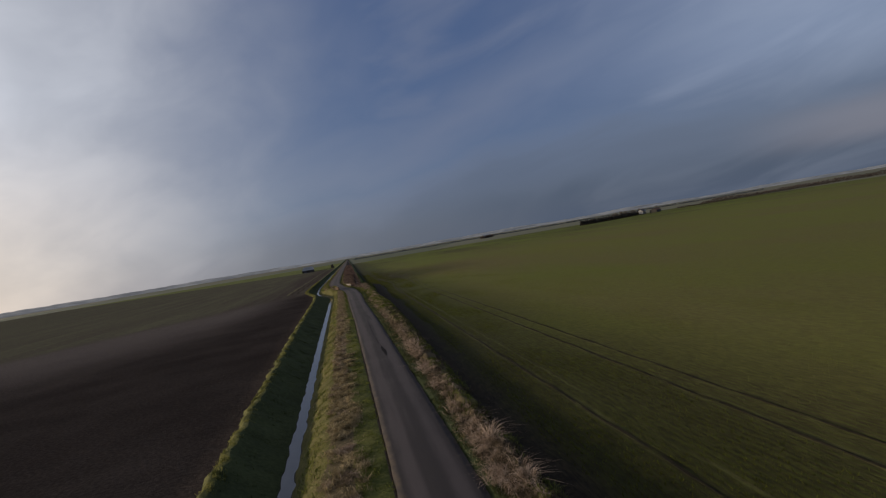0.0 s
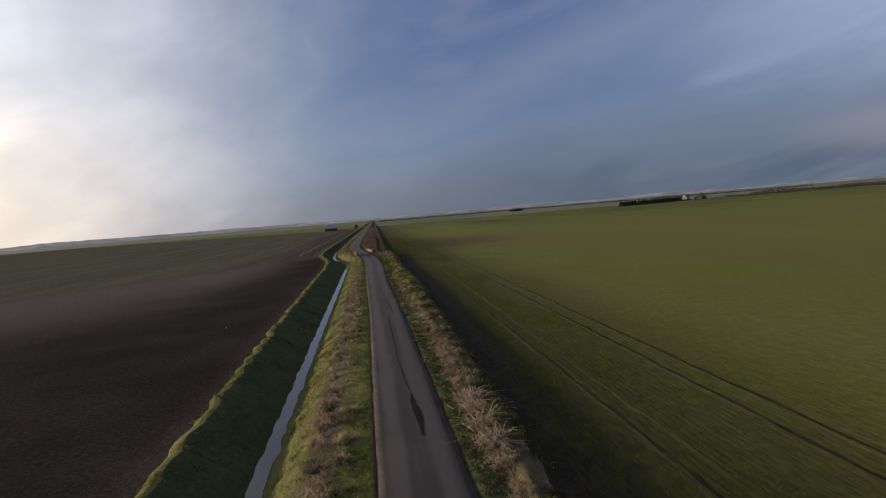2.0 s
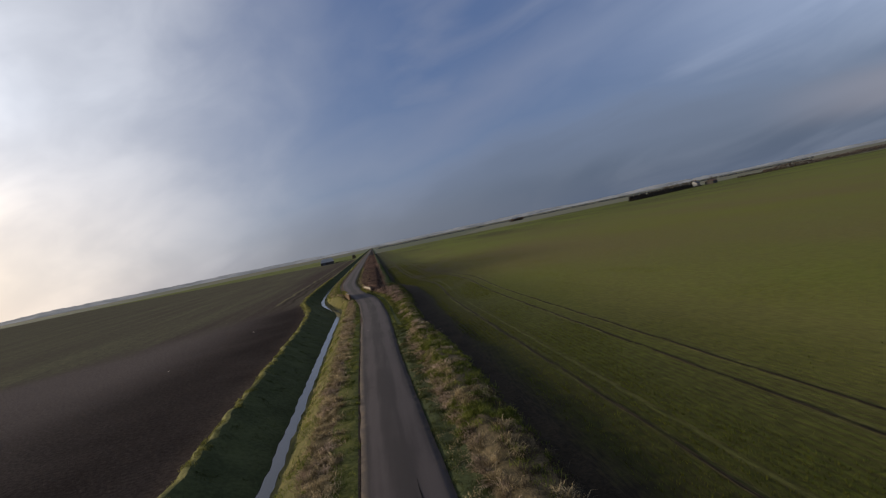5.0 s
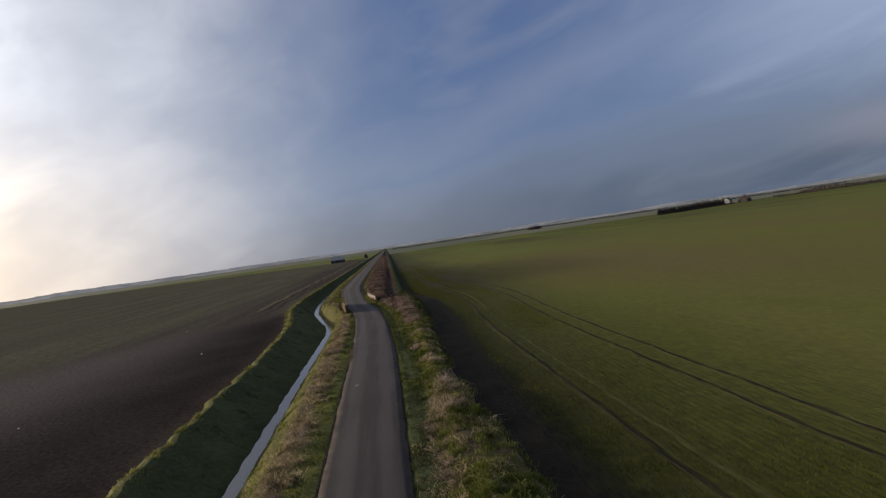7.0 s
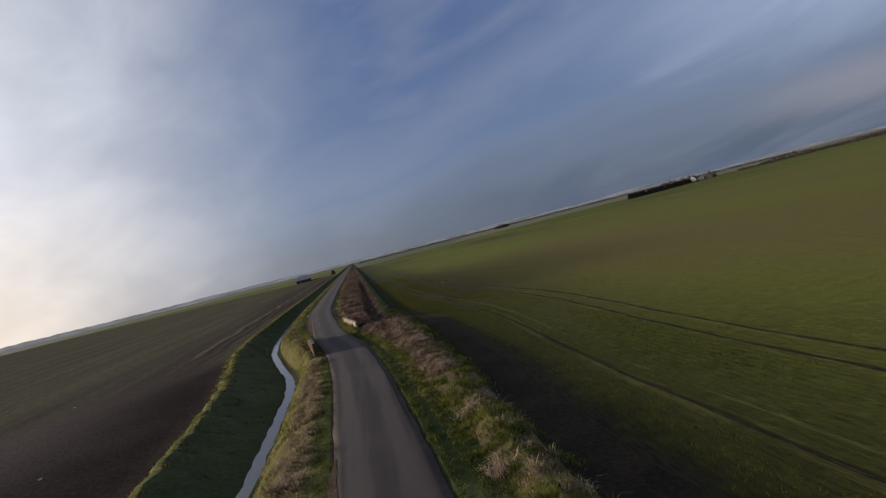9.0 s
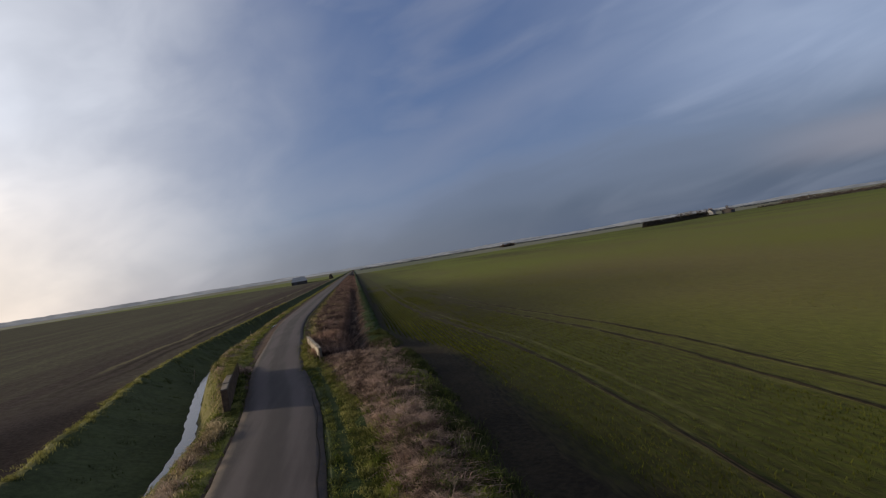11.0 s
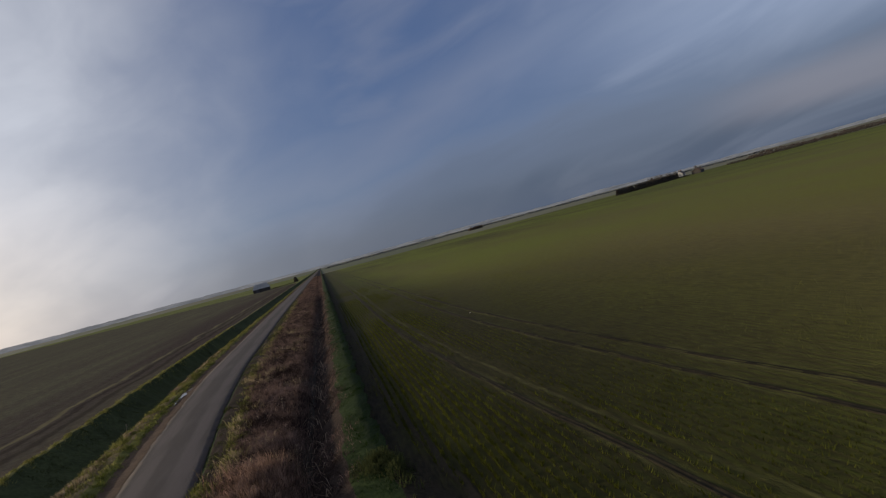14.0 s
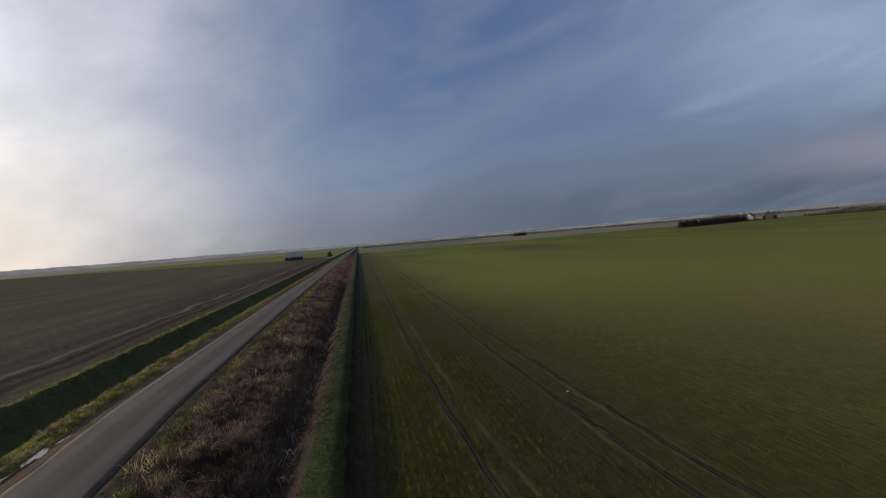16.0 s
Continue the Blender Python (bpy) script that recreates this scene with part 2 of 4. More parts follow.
def winter_crop(n, place):
    """Brown soil between the drilled rows near the lane, closed green cover farther out."""
    xyz = n.add("ShaderNodeSeparateXYZ")
    n.put(xyz.inputs[0], place)
    x, y = xyz.outputs[0], xyz.outputs[1]
    fine = n.noise(n.stretch(place, 1.0, 0.16), 9.0, 6.0, 0.7)
    drill = n.add("ShaderNodeTexWave", wave_type="BANDS", bands_direction="X")
    n.put(drill.inputs["Vector"], place)
    drill.inputs["Scale"].default_value = 1.25
    drill.inputs["Distortion"].default_value = 0.9
    drill.inputs["Detail"].default_value = 3.0
    drill.inputs["Detail Scale"].default_value = 2.0
    broad = n.noise(n.stretch(place, 1.0, 0.3), 0.035, 4.0, 0.6)
    drilled = n.math("MULTIPLY", n.ramp(y, 250.0, 150.0), n.ramp(x, 64.0, 30.0))
    out = n.math("MULTIPLY", n.ramp(x, 7.0, 60.0), n.ramp(y, 420.0, 150.0))
    cover = n.math("ADD", n.math("MULTIPLY", fine, 0.36), n.math("MULTIPLY", drill.outputs["Fac"], 0.085))
    cover = n.math("ADD", cover, n.math("MULTIPLY", broad, 0.55))
    cover = n.math("SUBTRACT", cover, n.math("MULTIPLY", out, 0.035))
    sparse = n.math("MULTIPLY", n.math("MULTIPLY", n.math("MULTIPLY_ADD", n.ramp(y, 108.0, 138.0), 0.35, 0.65), n.ramp(y, 210.0, 150.0)), n.math("MULTIPLY", n.math("MULTIPLY", n.ramp(x, 7.0, 14.0), n.ramp(x, 80.0, 40.0)), drilled))
    rows = n.math("MULTIPLY", n.math("MULTIPLY", n.ramp(y, 122.0, 136.0), n.ramp(y, 188.0, 152.0)), n.ramp(x, 11.5, 7.5))
    cover = n.math("SUBTRACT", cover, n.math("ADD", n.math("MULTIPLY", sparse, 0.042), n.math("MULTIPLY", rows, 0.09)))
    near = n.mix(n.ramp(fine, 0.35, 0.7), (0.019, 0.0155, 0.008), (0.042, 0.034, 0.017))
    # olive-brown soil farther out, lightened partly to carry lens glare
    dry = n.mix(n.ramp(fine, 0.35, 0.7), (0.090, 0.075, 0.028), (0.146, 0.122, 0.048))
    # keeps soil and leaves darker on the stretch past the bridge
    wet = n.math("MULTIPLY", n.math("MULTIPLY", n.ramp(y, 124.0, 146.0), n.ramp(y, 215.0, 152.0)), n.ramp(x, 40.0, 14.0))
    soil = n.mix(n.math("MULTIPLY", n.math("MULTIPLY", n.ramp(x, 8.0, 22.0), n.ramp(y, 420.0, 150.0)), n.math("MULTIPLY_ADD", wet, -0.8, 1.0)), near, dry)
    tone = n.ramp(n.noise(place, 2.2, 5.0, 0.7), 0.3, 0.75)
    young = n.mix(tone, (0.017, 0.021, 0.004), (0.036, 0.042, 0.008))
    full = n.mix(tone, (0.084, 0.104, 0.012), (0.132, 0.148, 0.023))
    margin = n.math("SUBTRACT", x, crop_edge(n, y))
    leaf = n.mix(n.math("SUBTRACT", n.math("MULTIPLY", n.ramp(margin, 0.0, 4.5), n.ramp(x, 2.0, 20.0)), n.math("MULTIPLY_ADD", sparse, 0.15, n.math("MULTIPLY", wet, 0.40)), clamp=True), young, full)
    tired = n.math("MULTIPLY", n.math("MULTIPLY", n.ramp(x, 9.0, 24.0), n.ramp(x, 150.0, 60.0)), n.math("MULTIPLY", n.ramp(y, 105.0, 130.0), n.ramp(y, 215.0, 150.0)))
    leaf = n.mix(n.math("MULTIPLY", tired, 0.28), leaf, (0.112, 0.088, 0.020))
    colour = n.mix(n.ramp(cover, 0.28, 0.66), soil, leaf)
    # thin, pale growth on either side of the tramlines
    bend = 0.0
    for (y0, b0), (y1, b1) in zip(TRAM_BEND, TRAM_BEND[1:]):
        along = n.math("DIVIDE", n.math("SUBTRACT", y, float(y0)), float(y1 - y0), clamp=True)
        bend = n.math("MULTIPLY_ADD", along, b1 - b0, bend)
    across = n.math("SUBTRACT", n.math("SUBTRACT", x, bend), n.math("MULTIPLY", n.math("SUBTRACT", n.noise(place, 0.35, 3.0), 0.5), 0.5))
    thin = None
    for at, half in TRAMLINES:
        one = n.ramp(n.math("ABSOLUTE", n.math("SUBTRACT", across, at)), half * 5.5, half * 1.5)
        thin = one if thin is None else n.math("MAXIMUM", thin, one)
    thin = n.math("MULTIPLY", thin, n.ramp(n.noise(n.stretch(place, 1.0, 0.12), 1.4, 4.0, 0.6), 0.36, 0.62))
    pale = n.mix(n.ramp(fine, 0.35, 0.7), (0.070, 0.066, 0.026), (0.150, 0.142, 0.052))
    colour = n.mix(n.math("MULTIPLY", thin, 0.34), colour, pale)
    # bare soil that frays into the crop along the headland, darkened for the ridge's shadow
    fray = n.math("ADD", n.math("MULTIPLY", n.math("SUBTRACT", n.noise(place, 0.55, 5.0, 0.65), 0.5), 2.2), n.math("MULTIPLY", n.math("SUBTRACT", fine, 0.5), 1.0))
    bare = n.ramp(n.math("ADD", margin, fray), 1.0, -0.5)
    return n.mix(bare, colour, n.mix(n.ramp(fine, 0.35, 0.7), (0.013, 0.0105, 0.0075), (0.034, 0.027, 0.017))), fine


def far_fields(n, place):
    cell = n.add("ShaderNodeTexVoronoi", feature="F1", voronoi_dimensions="2D")
    n.put(cell.inputs["Vector"], n.stretch(place, 0.0026, 0.0009))
    cell.inputs["Scale"].default_value = 1.0
    pick = n.add("ShaderNodeSeparateColor")
    n.put(pick.inputs[0], cell.outputs["Color"])
    a = n.mix(n.ramp(pick.outputs[0], 0.35, 0.45), (0.095, 0.105, 0.070), (0.135, 0.135, 0.095))
    b = n.mix(n.ramp(pick.outputs[1], 0.62, 0.7), a, (0.13, 0.12, 0.085))
    fine = n.noise(place, 0.05, 5.0)
    return n.mix(n.math("MULTIPLY", fine, 0.5), b, (0.09, 0.095, 0.075)), None


def asphalt_look(n, place):
    """Worn grey-brown asphalt, with paler wheel paths and soil creeping in from both edges."""
    grain = n.noise(place, 38.0, 4.0, 0.7)
    long_ = n.noise(n.stretch(place, 1.0, 0.05), 2.4, 4.0, 0.6)
    broad = n.noise(place, 0.22, 4.0, 0.6)
    across = n.add("ShaderNodeAttribute", attribute_name="across").outputs["Fac"]
    tone = n.math("ADD", n.math("MULTIPLY", grain, 0.3), n.math("ADD", n.math("MULTIPLY", long_, 0.42), n.math("MULTIPLY", broad, 0.28)))
    path = n.math("SUBTRACT", n.ramp(across, 0.15, 0.45), n.ramp(across, 0.55, 0.9))
    tone = n.math("ADD", tone, n.math("MULTIPLY_ADD", path, 0.17, -0.08))
    stone = n.mix(n.ramp(tone, 0.39, 0.61), (0.0250, 0.0212, 0.0218), (0.053, 0.0442, 0.0450))
    reach = n.math("ADD", across, n.math("MULTIPLY", n.math("SUBTRACT", n.noise(place, 1.6, 5.0, 0.65), 0.5), 0.7))
    dirt = n.mix(grain, (0.045, 0.033, 0.026), (0.085, 0.064, 0.048))
    return n.mix(n.math("MULTIPLY", n.ramp(reach, 0.80, 1.06), 0.85), stone, dirt), grain


def blades(dark, light, patchy=0.9):
    """Every blade its own tone, in clumps and broad patches."""
    def build(n, place):
        each = n.add("ShaderNodeNewGeometry").outputs["Random Per Island"]
        clump = n.math("MULTIPLY", n.math("SUBTRACT", n.noise(place, 2.8, 2.0), 0.5), 2.9)
        broad = n.math("MULTIPLY", n.math("SUBTRACT", n.noise(place, 0.5, 3.0), 0.5), patchy)
        fac = n.math("ADD", n.math("MULTIPLY_ADD", each, 0.5, 0.12), n.math("ADD", clump, broad), clamp=True)
        return n.mix(fac, dark, light), None
    return build


def cereal(n, place):
    """Young leaves, yellower and fuller out in the field."""
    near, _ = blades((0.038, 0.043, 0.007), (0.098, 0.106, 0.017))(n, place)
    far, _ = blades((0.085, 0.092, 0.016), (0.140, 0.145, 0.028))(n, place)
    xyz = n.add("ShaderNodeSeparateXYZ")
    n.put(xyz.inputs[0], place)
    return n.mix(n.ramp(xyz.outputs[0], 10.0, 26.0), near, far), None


def leafy(name, build, through=0.45):
    """Thin leaves and stems that let some light pass through them."""
    mat = bpy.data.materials.new(name)
    mat.use_nodes = True
    n = Nodes(mat.node_tree)
    colour, _ = build(n, n.add("ShaderNodeTexCoord").outputs["Object"])
    front, back = n.add("ShaderNodeBsdfDiffuse"), n.add("ShaderNodeBsdfTranslucent")
    n.put(front.inputs["Color"], colour)
    n.put(back.inputs["Color"], colour)
    both = n.add("ShaderNodeMixShader")
    both.inputs[0].default_value = through
    n.put(both.inputs[1], front.outputs[0])
    n.put(both.inputs[2], back.outputs[0])
    n.put(n.add("ShaderNodeOutputMaterial").inputs["Surface"], both.outputs[0])
    return mat


MAT = {
    "left_field": material("dark_tilled_soil", soil_and_seedlings, 1.0, 0.10, 0.0),
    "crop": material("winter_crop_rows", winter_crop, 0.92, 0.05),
    "far_field": material("distant_fields", far_fields, 0.95),
    # lip grass in a brighter tone, sunlight partly put into the colour
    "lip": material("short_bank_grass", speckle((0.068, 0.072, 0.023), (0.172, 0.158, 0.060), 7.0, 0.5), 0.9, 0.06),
    # rank grass, with the shade of ditch and verge put into its dark tone
    "ditch": material("shade_toned_ditch_grass", speckle((0.030, 0.038, 0.017), (0.060, 0.071, 0.030), 5.0, 0.4), 0.95, 0.06),
    "mud": material("wet_ditch_mud", speckle((0.020, 0.018, 0.013), (0.050, 0.042, 0.030), 6.0, 0.6), 0.6, 0.03),
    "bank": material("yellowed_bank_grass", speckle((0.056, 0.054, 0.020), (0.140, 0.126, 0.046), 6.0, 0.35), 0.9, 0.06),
    "verge": material("rough_verge_turf", speckle((0.052, 0.060, 0.015), (0.160, 0.150, 0.044), 6.0, 0.5), 0.9, 0.07),
    "shoulder": material("muddy_road_shoulder", speckle((0.046, 0.031, 0.022), (0.098, 0.068, 0.048), 9.0, 0.7), 0.9, 0.03),
    "thatch": material("dead_grass_thatch", speckle((0.055, 0.046, 0.026), (0.150, 0.115, 0.066), 8.0, 0.6), 0.9, 0.08),
    # bare soil, its colour darkened further for the shadow of the grass ridge
    "headland": material("shade_darkened_headland_soil", speckle((0.013, 0.0105, 0.0075), (0.034, 0.027, 0.017), 7.0, 0.4), 0.95, 0.06),
    "rut": material("pressed_wet_soil", speckle((0.014, 0.012, 0.008), (0.034, 0.028, 0.017), 5.0, 0.3), 0.9, 0.02),
    "strip": material("very_dark_green_grass", speckle((0.009, 0.017, 0.005), (0.024, 0.038, 0.011), 5.0, 0.6), 0.95, 0.08),
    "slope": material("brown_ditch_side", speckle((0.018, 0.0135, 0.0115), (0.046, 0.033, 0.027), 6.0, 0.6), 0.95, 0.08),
    "asphalt": material("worn_asphalt", asphalt_look, 0.85, 0.006, 0.2),
    "tar": material("dark_tar_patch", speckle((0.006, 0.0055, 0.006), (0.016, 0.0145, 0.015), 14.0, 1.5), 0.85, 0.004, 0.05),
    "water": material("still_ditch_water", speckle((0.032, 0.029, 0.026), (0.058, 0.053, 0.049), 0.9, 0.25), 0.11, 0.0, 0.5),
    "straw": leafy("dead_grass_blades", blades((0.095, 0.074, 0.049), (0.47, 0.365, 0.280), 1.3)),
    "straw_green": leafy("mixed_tussock_blades", blades((0.13, 0.105, 0.060), (0.47, 0.382, 0.235))),
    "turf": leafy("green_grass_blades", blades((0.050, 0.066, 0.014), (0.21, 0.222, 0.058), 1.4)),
    # brighter, yellower copy of turf: low sunlight is put into its colour
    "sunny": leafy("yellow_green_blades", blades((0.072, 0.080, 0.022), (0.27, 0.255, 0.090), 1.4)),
    # grass for shaded ground: the shade is in the darker green
    "shade_green": leafy("shade_toned_blades", blades((0.036, 0.043, 0.018), (0.078, 0.089, 0.033))),
    # the darkest green of all the blades
    "deep_green": leafy("very_dark_green_blades", blades((0.008, 0.018, 0.004), (0.028, 0.048, 0.010), 1.8)),
    "reed": leafy("red_brown_reed_stems", blades((0.030, 0.022, 0.021), (0.225, 0.156, 0.132), 2.8)),
    "russet": leafy("russet_dead_grass", blades((0.070, 0.050, 0.041), (0.45, 0.335, 0.270), 2.0)),
    "foxy": leafy("fox_red_reed_stems", blades((0.050, 0.034, 0.028), (0.36, 0.235, 0.180), 1.6)),
    "plume": leafy("pale_reed_plumes", blades((0.27, 0.200, 0.148), (0.52, 0.41, 0.325))),
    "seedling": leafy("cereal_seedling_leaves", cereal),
    "brick": material("weathered_brown_brick", speckle((0.115, 0.075, 0.055), (0.235, 0.165, 0.120), 7.0, 1.2), 0.9, 0.02),
    # brown brick darkened to carry the shade on the wall's lane side
    "shade_brick": material("shade_darkened_brick", speckle((0.050, 0.036, 0.026), (0.130, 0.090, 0.060), 7.0, 1.2), 0.95, 0.03),
    "concrete": material("lichened_concrete", speckle((0.088, 0.075, 0.061), (0.190, 0.163, 0.132), 9.0, 0.9), 0.9, 0.01),
    "pale_stone": material("pale_worn_coping", speckle((0.12, 0.105, 0.085), (0.27, 0.240, 0.200), 6.0, 1.1), 0.9, 0.008),
    "white_paint": material("weathered_white_paint", speckle((0.24, 0.21, 0.17), (0.52, 0.47, 0.40), 5.0, 1.1), 0.75, 0.006),
    "render": material("white_rendered_wall", speckle((0.32, 0.31, 0.30), (0.48, 0.47, 0.45), 1.5, 0.2), 0.85),
    "slate": material("grey_slate_roof", speckle((0.060, 0.060, 0.066), (0.11, 0.11, 0.12), 3.0, 0.3), 0.7),
    "tile": material("brown_tile_roof", speckle((0.10, 0.060, 0.042), (0.19, 0.12, 0.085), 3.0, 0.3), 0.85),
    "sheet": material("grey_corrugated_sheet", speckle((0.20, 0.205, 0.205), (0.30, 0.30, 0.295), 1.6, 0.25), 0.5),
    "boards": material("black_tarred_boards", speckle((0.045, 0.041, 0.038), (0.088, 0.080, 0.072), 2.5, 0.4), 0.85),
    "glass": material("dark_window_glass", speckle((0.012, 0.014, 0.016), (0.03, 0.033, 0.036), 2.0), 0.08, 0.0, 0.5),
    "pith": material("bleached_weed_stem", speckle((0.20, 0.155, 0.11), (0.42, 0.34, 0.26), 12.0, 2.0), 0.9, 0.0),
    "bark": material("grey_brown_bark", speckle((0.055, 0.045, 0.036), (0.12, 0.10, 0.08), 8.0, 0.8), 0.95, 0.02),
    "conifer": leafy("dark_conifer_needles", blades((0.050, 0.046, 0.043), (0.096, 0.088, 0.080))),
    "twigs": leafy("bare_winter_twigs", blades((0.060, 0.048, 0.040), (0.125, 0.10, 0.082))),
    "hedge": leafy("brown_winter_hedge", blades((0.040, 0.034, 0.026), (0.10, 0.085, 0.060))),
    # far woods and hills: aerial haze is mixed into these pale blue-greys
    "far_wood": leafy("haze_tinted_woods", blades((0.095, 0.105, 0.115), (0.14, 0.15, 0.155))),
    "hill": material("haze_tinted_hills", speckle((0.15, 0.165, 0.180), (0.33, 0.34, 0.345), 0.012, 0.004), 1.0),
}


# ---------------------------------------------------------------- tools
def mesh_object(name, verts, faces, mats, slots=None, smooth=False):
    me = bpy.data.meshes.new(name)
    me.from_pydata([tuple(v) for v in verts], [], [tuple(f) for f in faces])
    for m in mats:
        me.materials.append(MAT[m])
    if slots is not None:
        me.polygons.foreach_set("material_index", np.asarray(slots, dtype=np.int32))
    if smooth:
        me.polygons.foreach_set("use_smooth", np.ones(len(me.polygons), dtype=bool))
    me.update()
    return new(name, me)


def part(name, bm, mat, parent, label=""):
    me = bpy.data.meshes.new(name)
    bm.to_mesh(me)
    bm.free()
    me.materials.append(MAT[mat])
    ob = new(name, me)
    ob.parent = parent
    if label:
        ob["label"] = label
    return ob


def thing(name, place, label, category, group="", turn=0.0):
    ob = new(name)
    ob.empty_display_size = 0.2
    ob.matrix_world = Matrix.Translation(place) @ Matrix.Rotation(radians(turn), 4, "Z")
    return tagged(ob, label, category, group)


def box(bm, x0, x1, y0, y1, z0, z1, bevel=0.0):
    made = bmesh.ops.create_cube(bm, size=1.0, matrix=Matrix.Translation(((x0 + x1) / 2, (y0 + y1) / 2, (z0 + z1) / 2)) @ Matrix.Diagonal((x1 - x0, y1 - y0, z1 - z0, 1)))
    if bevel:
        edges = {e for v in made["verts"] for e in v.link_edges}
        bmesh.ops.bevel(bm, geom=list(edges), offset=bevel, segments=2, affect="EDGES", profile=0.6)
    return bm


def tapered(bm, a, b, r0, r1, sides=6):
    axis = (Vector(b) - Vector(a))
    m = Matrix.Translation((Vector(a) + Vector(b)) / 2) @ axis.to_track_quat("Z", "Y").to_matrix().to_4x4()
    bmesh.ops.create_cone(bm, cap_ends=True, segments=sides, radius1=r0, radius2=r1, depth=axis.length, matrix=m)


def smooth_step(a, b, t):
    t = np.clip((np.asarray(t, dtype=float) - a) / (b - a), 0.0, 1.0)
    return t * t * (3 - 2 * t)


def curve_through(*knots):
    """A gently rounded line of x over y."""
    ys = np.array([k[0] for k in knots], dtype=float)
    xs = np.array([k[1] for k in knots], dtype=float)

    def at(y):
        y = np.asarray(y, dtype=float)
        return (np.interp(y - 2.5, ys, xs) + np.interp(y, ys, xs) + np.interp(y + 2.5, ys, xs)) / 3
    return at


def ripple(y, size, wave, seed):
    y = np.asarray(y, dtype=float)
    out = np.zeros_like(y)
    for k in range(4):
        out += np.sin(y * 2 * math.pi / (wave * (0.37 + 0.41 * k)) + seed * (1.7 + k)) / (k + 1.5)
    return out * size


# ---------------------------------------------------------------- plan: lines of x over y
road_mid = curve_through((-400, 3.0), (10, 1.10), (60, 0.38), (80, -0.10), (100, -0.30), (112, -0.72), (118, -1.12), (122, -1.52), (126, -2.16), (130, -2.80), (136, -3.40), (140, -3.70), (150, -4.64), (162, -5.28), (200, -5.45), (320, -5.2), (1500, -1.2), (4000, 8.0))
left_lip = curve_through((-400, -3.0), (10, -6.0), (60, -7.1), (105, -7.65), (118, -8.4), (126, -9.45), (136, -11.3), (148, -11.95), (175, -12.0), (320, -11.6), (1500, -8.0), (4000, 0.0))
water_mid = curve_through((-400, -0.9), (10, -4.05), (60, -4.68), (105, -5.12), (117, -5.15), (122, -5.25), (126, -5.95), (132, -7.4), (140, -9.0), (150, -9.9), (175, -10.6), (320, -10.2), (1500, -6.0), (4000, 2.0))
bank_lip = curve_through((-400, 0.8), (10, -2.30), (60, -2.75), (105, -3.35), (117, -3.55), (122, -3.80), (125, -4.2), (128, -5.05), (136, -6.95), (144, -7.55), (160, -8.1), (175, -8.35), (320, -8.0), (1500, -4.0), (4000, 4.0))


def road_half(y):
    return 1.21 + 0.09 * smooth_step(82, 94, y) + 0.09 * smooth_step(140, 165, y)


def ridge_r(y):
    """The outer foot of the grass ridge beside the lane."""
    return 3.75 + 0.35 * smooth_step(20, 60, y) - 0.70 * smooth_step(76, 94, y) + 0.35 * smooth_step(100, 112, y)


def field_edge(y):
    """Where the green crop begins."""
    # the step near y 100 widens the dark soil for the mound's shadow
    return 5.0 + 0.5 * smooth_step(20, 60, y) + 0.3 * smooth_step(98, 112, y) - 2.6 * smooth_step(126, 142, y)


def section(y):
    """Break points (x, z) of the ground across the road at y, from left to right."""
    f = float(left_lip(y) + ripple(y, 0.14, 6.0, 1.0))
    w = float(water_mid(y) + ripple(y, 0.06, 5.0, 2.0))
    b = float(bank_lip(y) + ripple(y, 0.10, 7.0, 3.0))
    c, h = float(road_mid(y)), float(road_half(y))
    left, right = c - h, c + h
    ditch = float(smooth_step(127.5, 134.0, y))
    t0, t1 = right + 0.80 + 0.35 * float(smooth_step(80, 98, y)), float(ridge_r(y) + ripple(y, 0.08, 5.0, 4.0))
    plain = [(right + 0.12, 0.115), (t0, 0.12), (t0 * 0.58 + t1 * 0.42, 0.40), (t1, 0.16), (t1 + 0.5, -0.26), (t1 + 0.75, -0.31)]
    edge = float(field_edge(y) + ripple(y, 0.10, 8.0, 6.0)) - 0.30
    deep = [(right + 0.12, 0.115), (right + 0.75, 0.10), (-0.05 + float(ripple(y, 0.12, 9.0, 5.0)), -0.32), (0.62 + float(ripple(y, 0.06, 5.0, 11.0)), -0.98), (1.85 + float(ripple(y, 0.08, 6.0, 7.0)), -0.04), (2.92 + float(ripple(y, 0.10, 5.0, 8.0)), 0.06)]
    mid = [(p[0] * (1 - ditch) + q[0] * ditch, p[1] * (1 - ditch) + q[1] * ditch) for p, q in zip(plain, deep)]
    wet = 0.30
    swell = 0.52 * float(smooth_step(124, 129, y) - smooth_step(131, 137, y)) + 0.2 * float(smooth_step(131, 137, y) - smooth_step(140, 150, y))
    niche = 0.3 * float(smooth_step(119, 121.5, y) - smooth_step(125.5, 128, y))
    return [(-4000, 0), (-1200, 0), (-400, 0), (-150, 0), (-60, 0), (f - 14, 0), (f - 5, 0), (f - 0.5, 0.0), (f - 0.28, 0.15), (f - 0.05, 0.13),
            ((f + w - wet) / 2 - 0.15, -0.55), (w - wet, -1.22), (w, -1.5), (w + wet, -1.20), ((b + w + wet) / 2, -0.42 + swell - niche), (b - 0.15 * swell, 0.06 + swell),
            ((b + left) / 2 - 0.1, 0.16 + 0.4 * swell), (left - 0.08 - 0.3 * float(smooth_step(124, 136, y)) - 0.35 * float(smooth_step(134, 142, y)), 0.115), (left + 0.06, 0.03), (right - 0.06, 0.03), *mid,
            (edge, -0.32), (7.2, -0.3), (14, -0.3), (30, -0.3), (70, -0.3), (160, -0.3), (400, -0.3), (1200, -0.3), (4000, -0.3)]


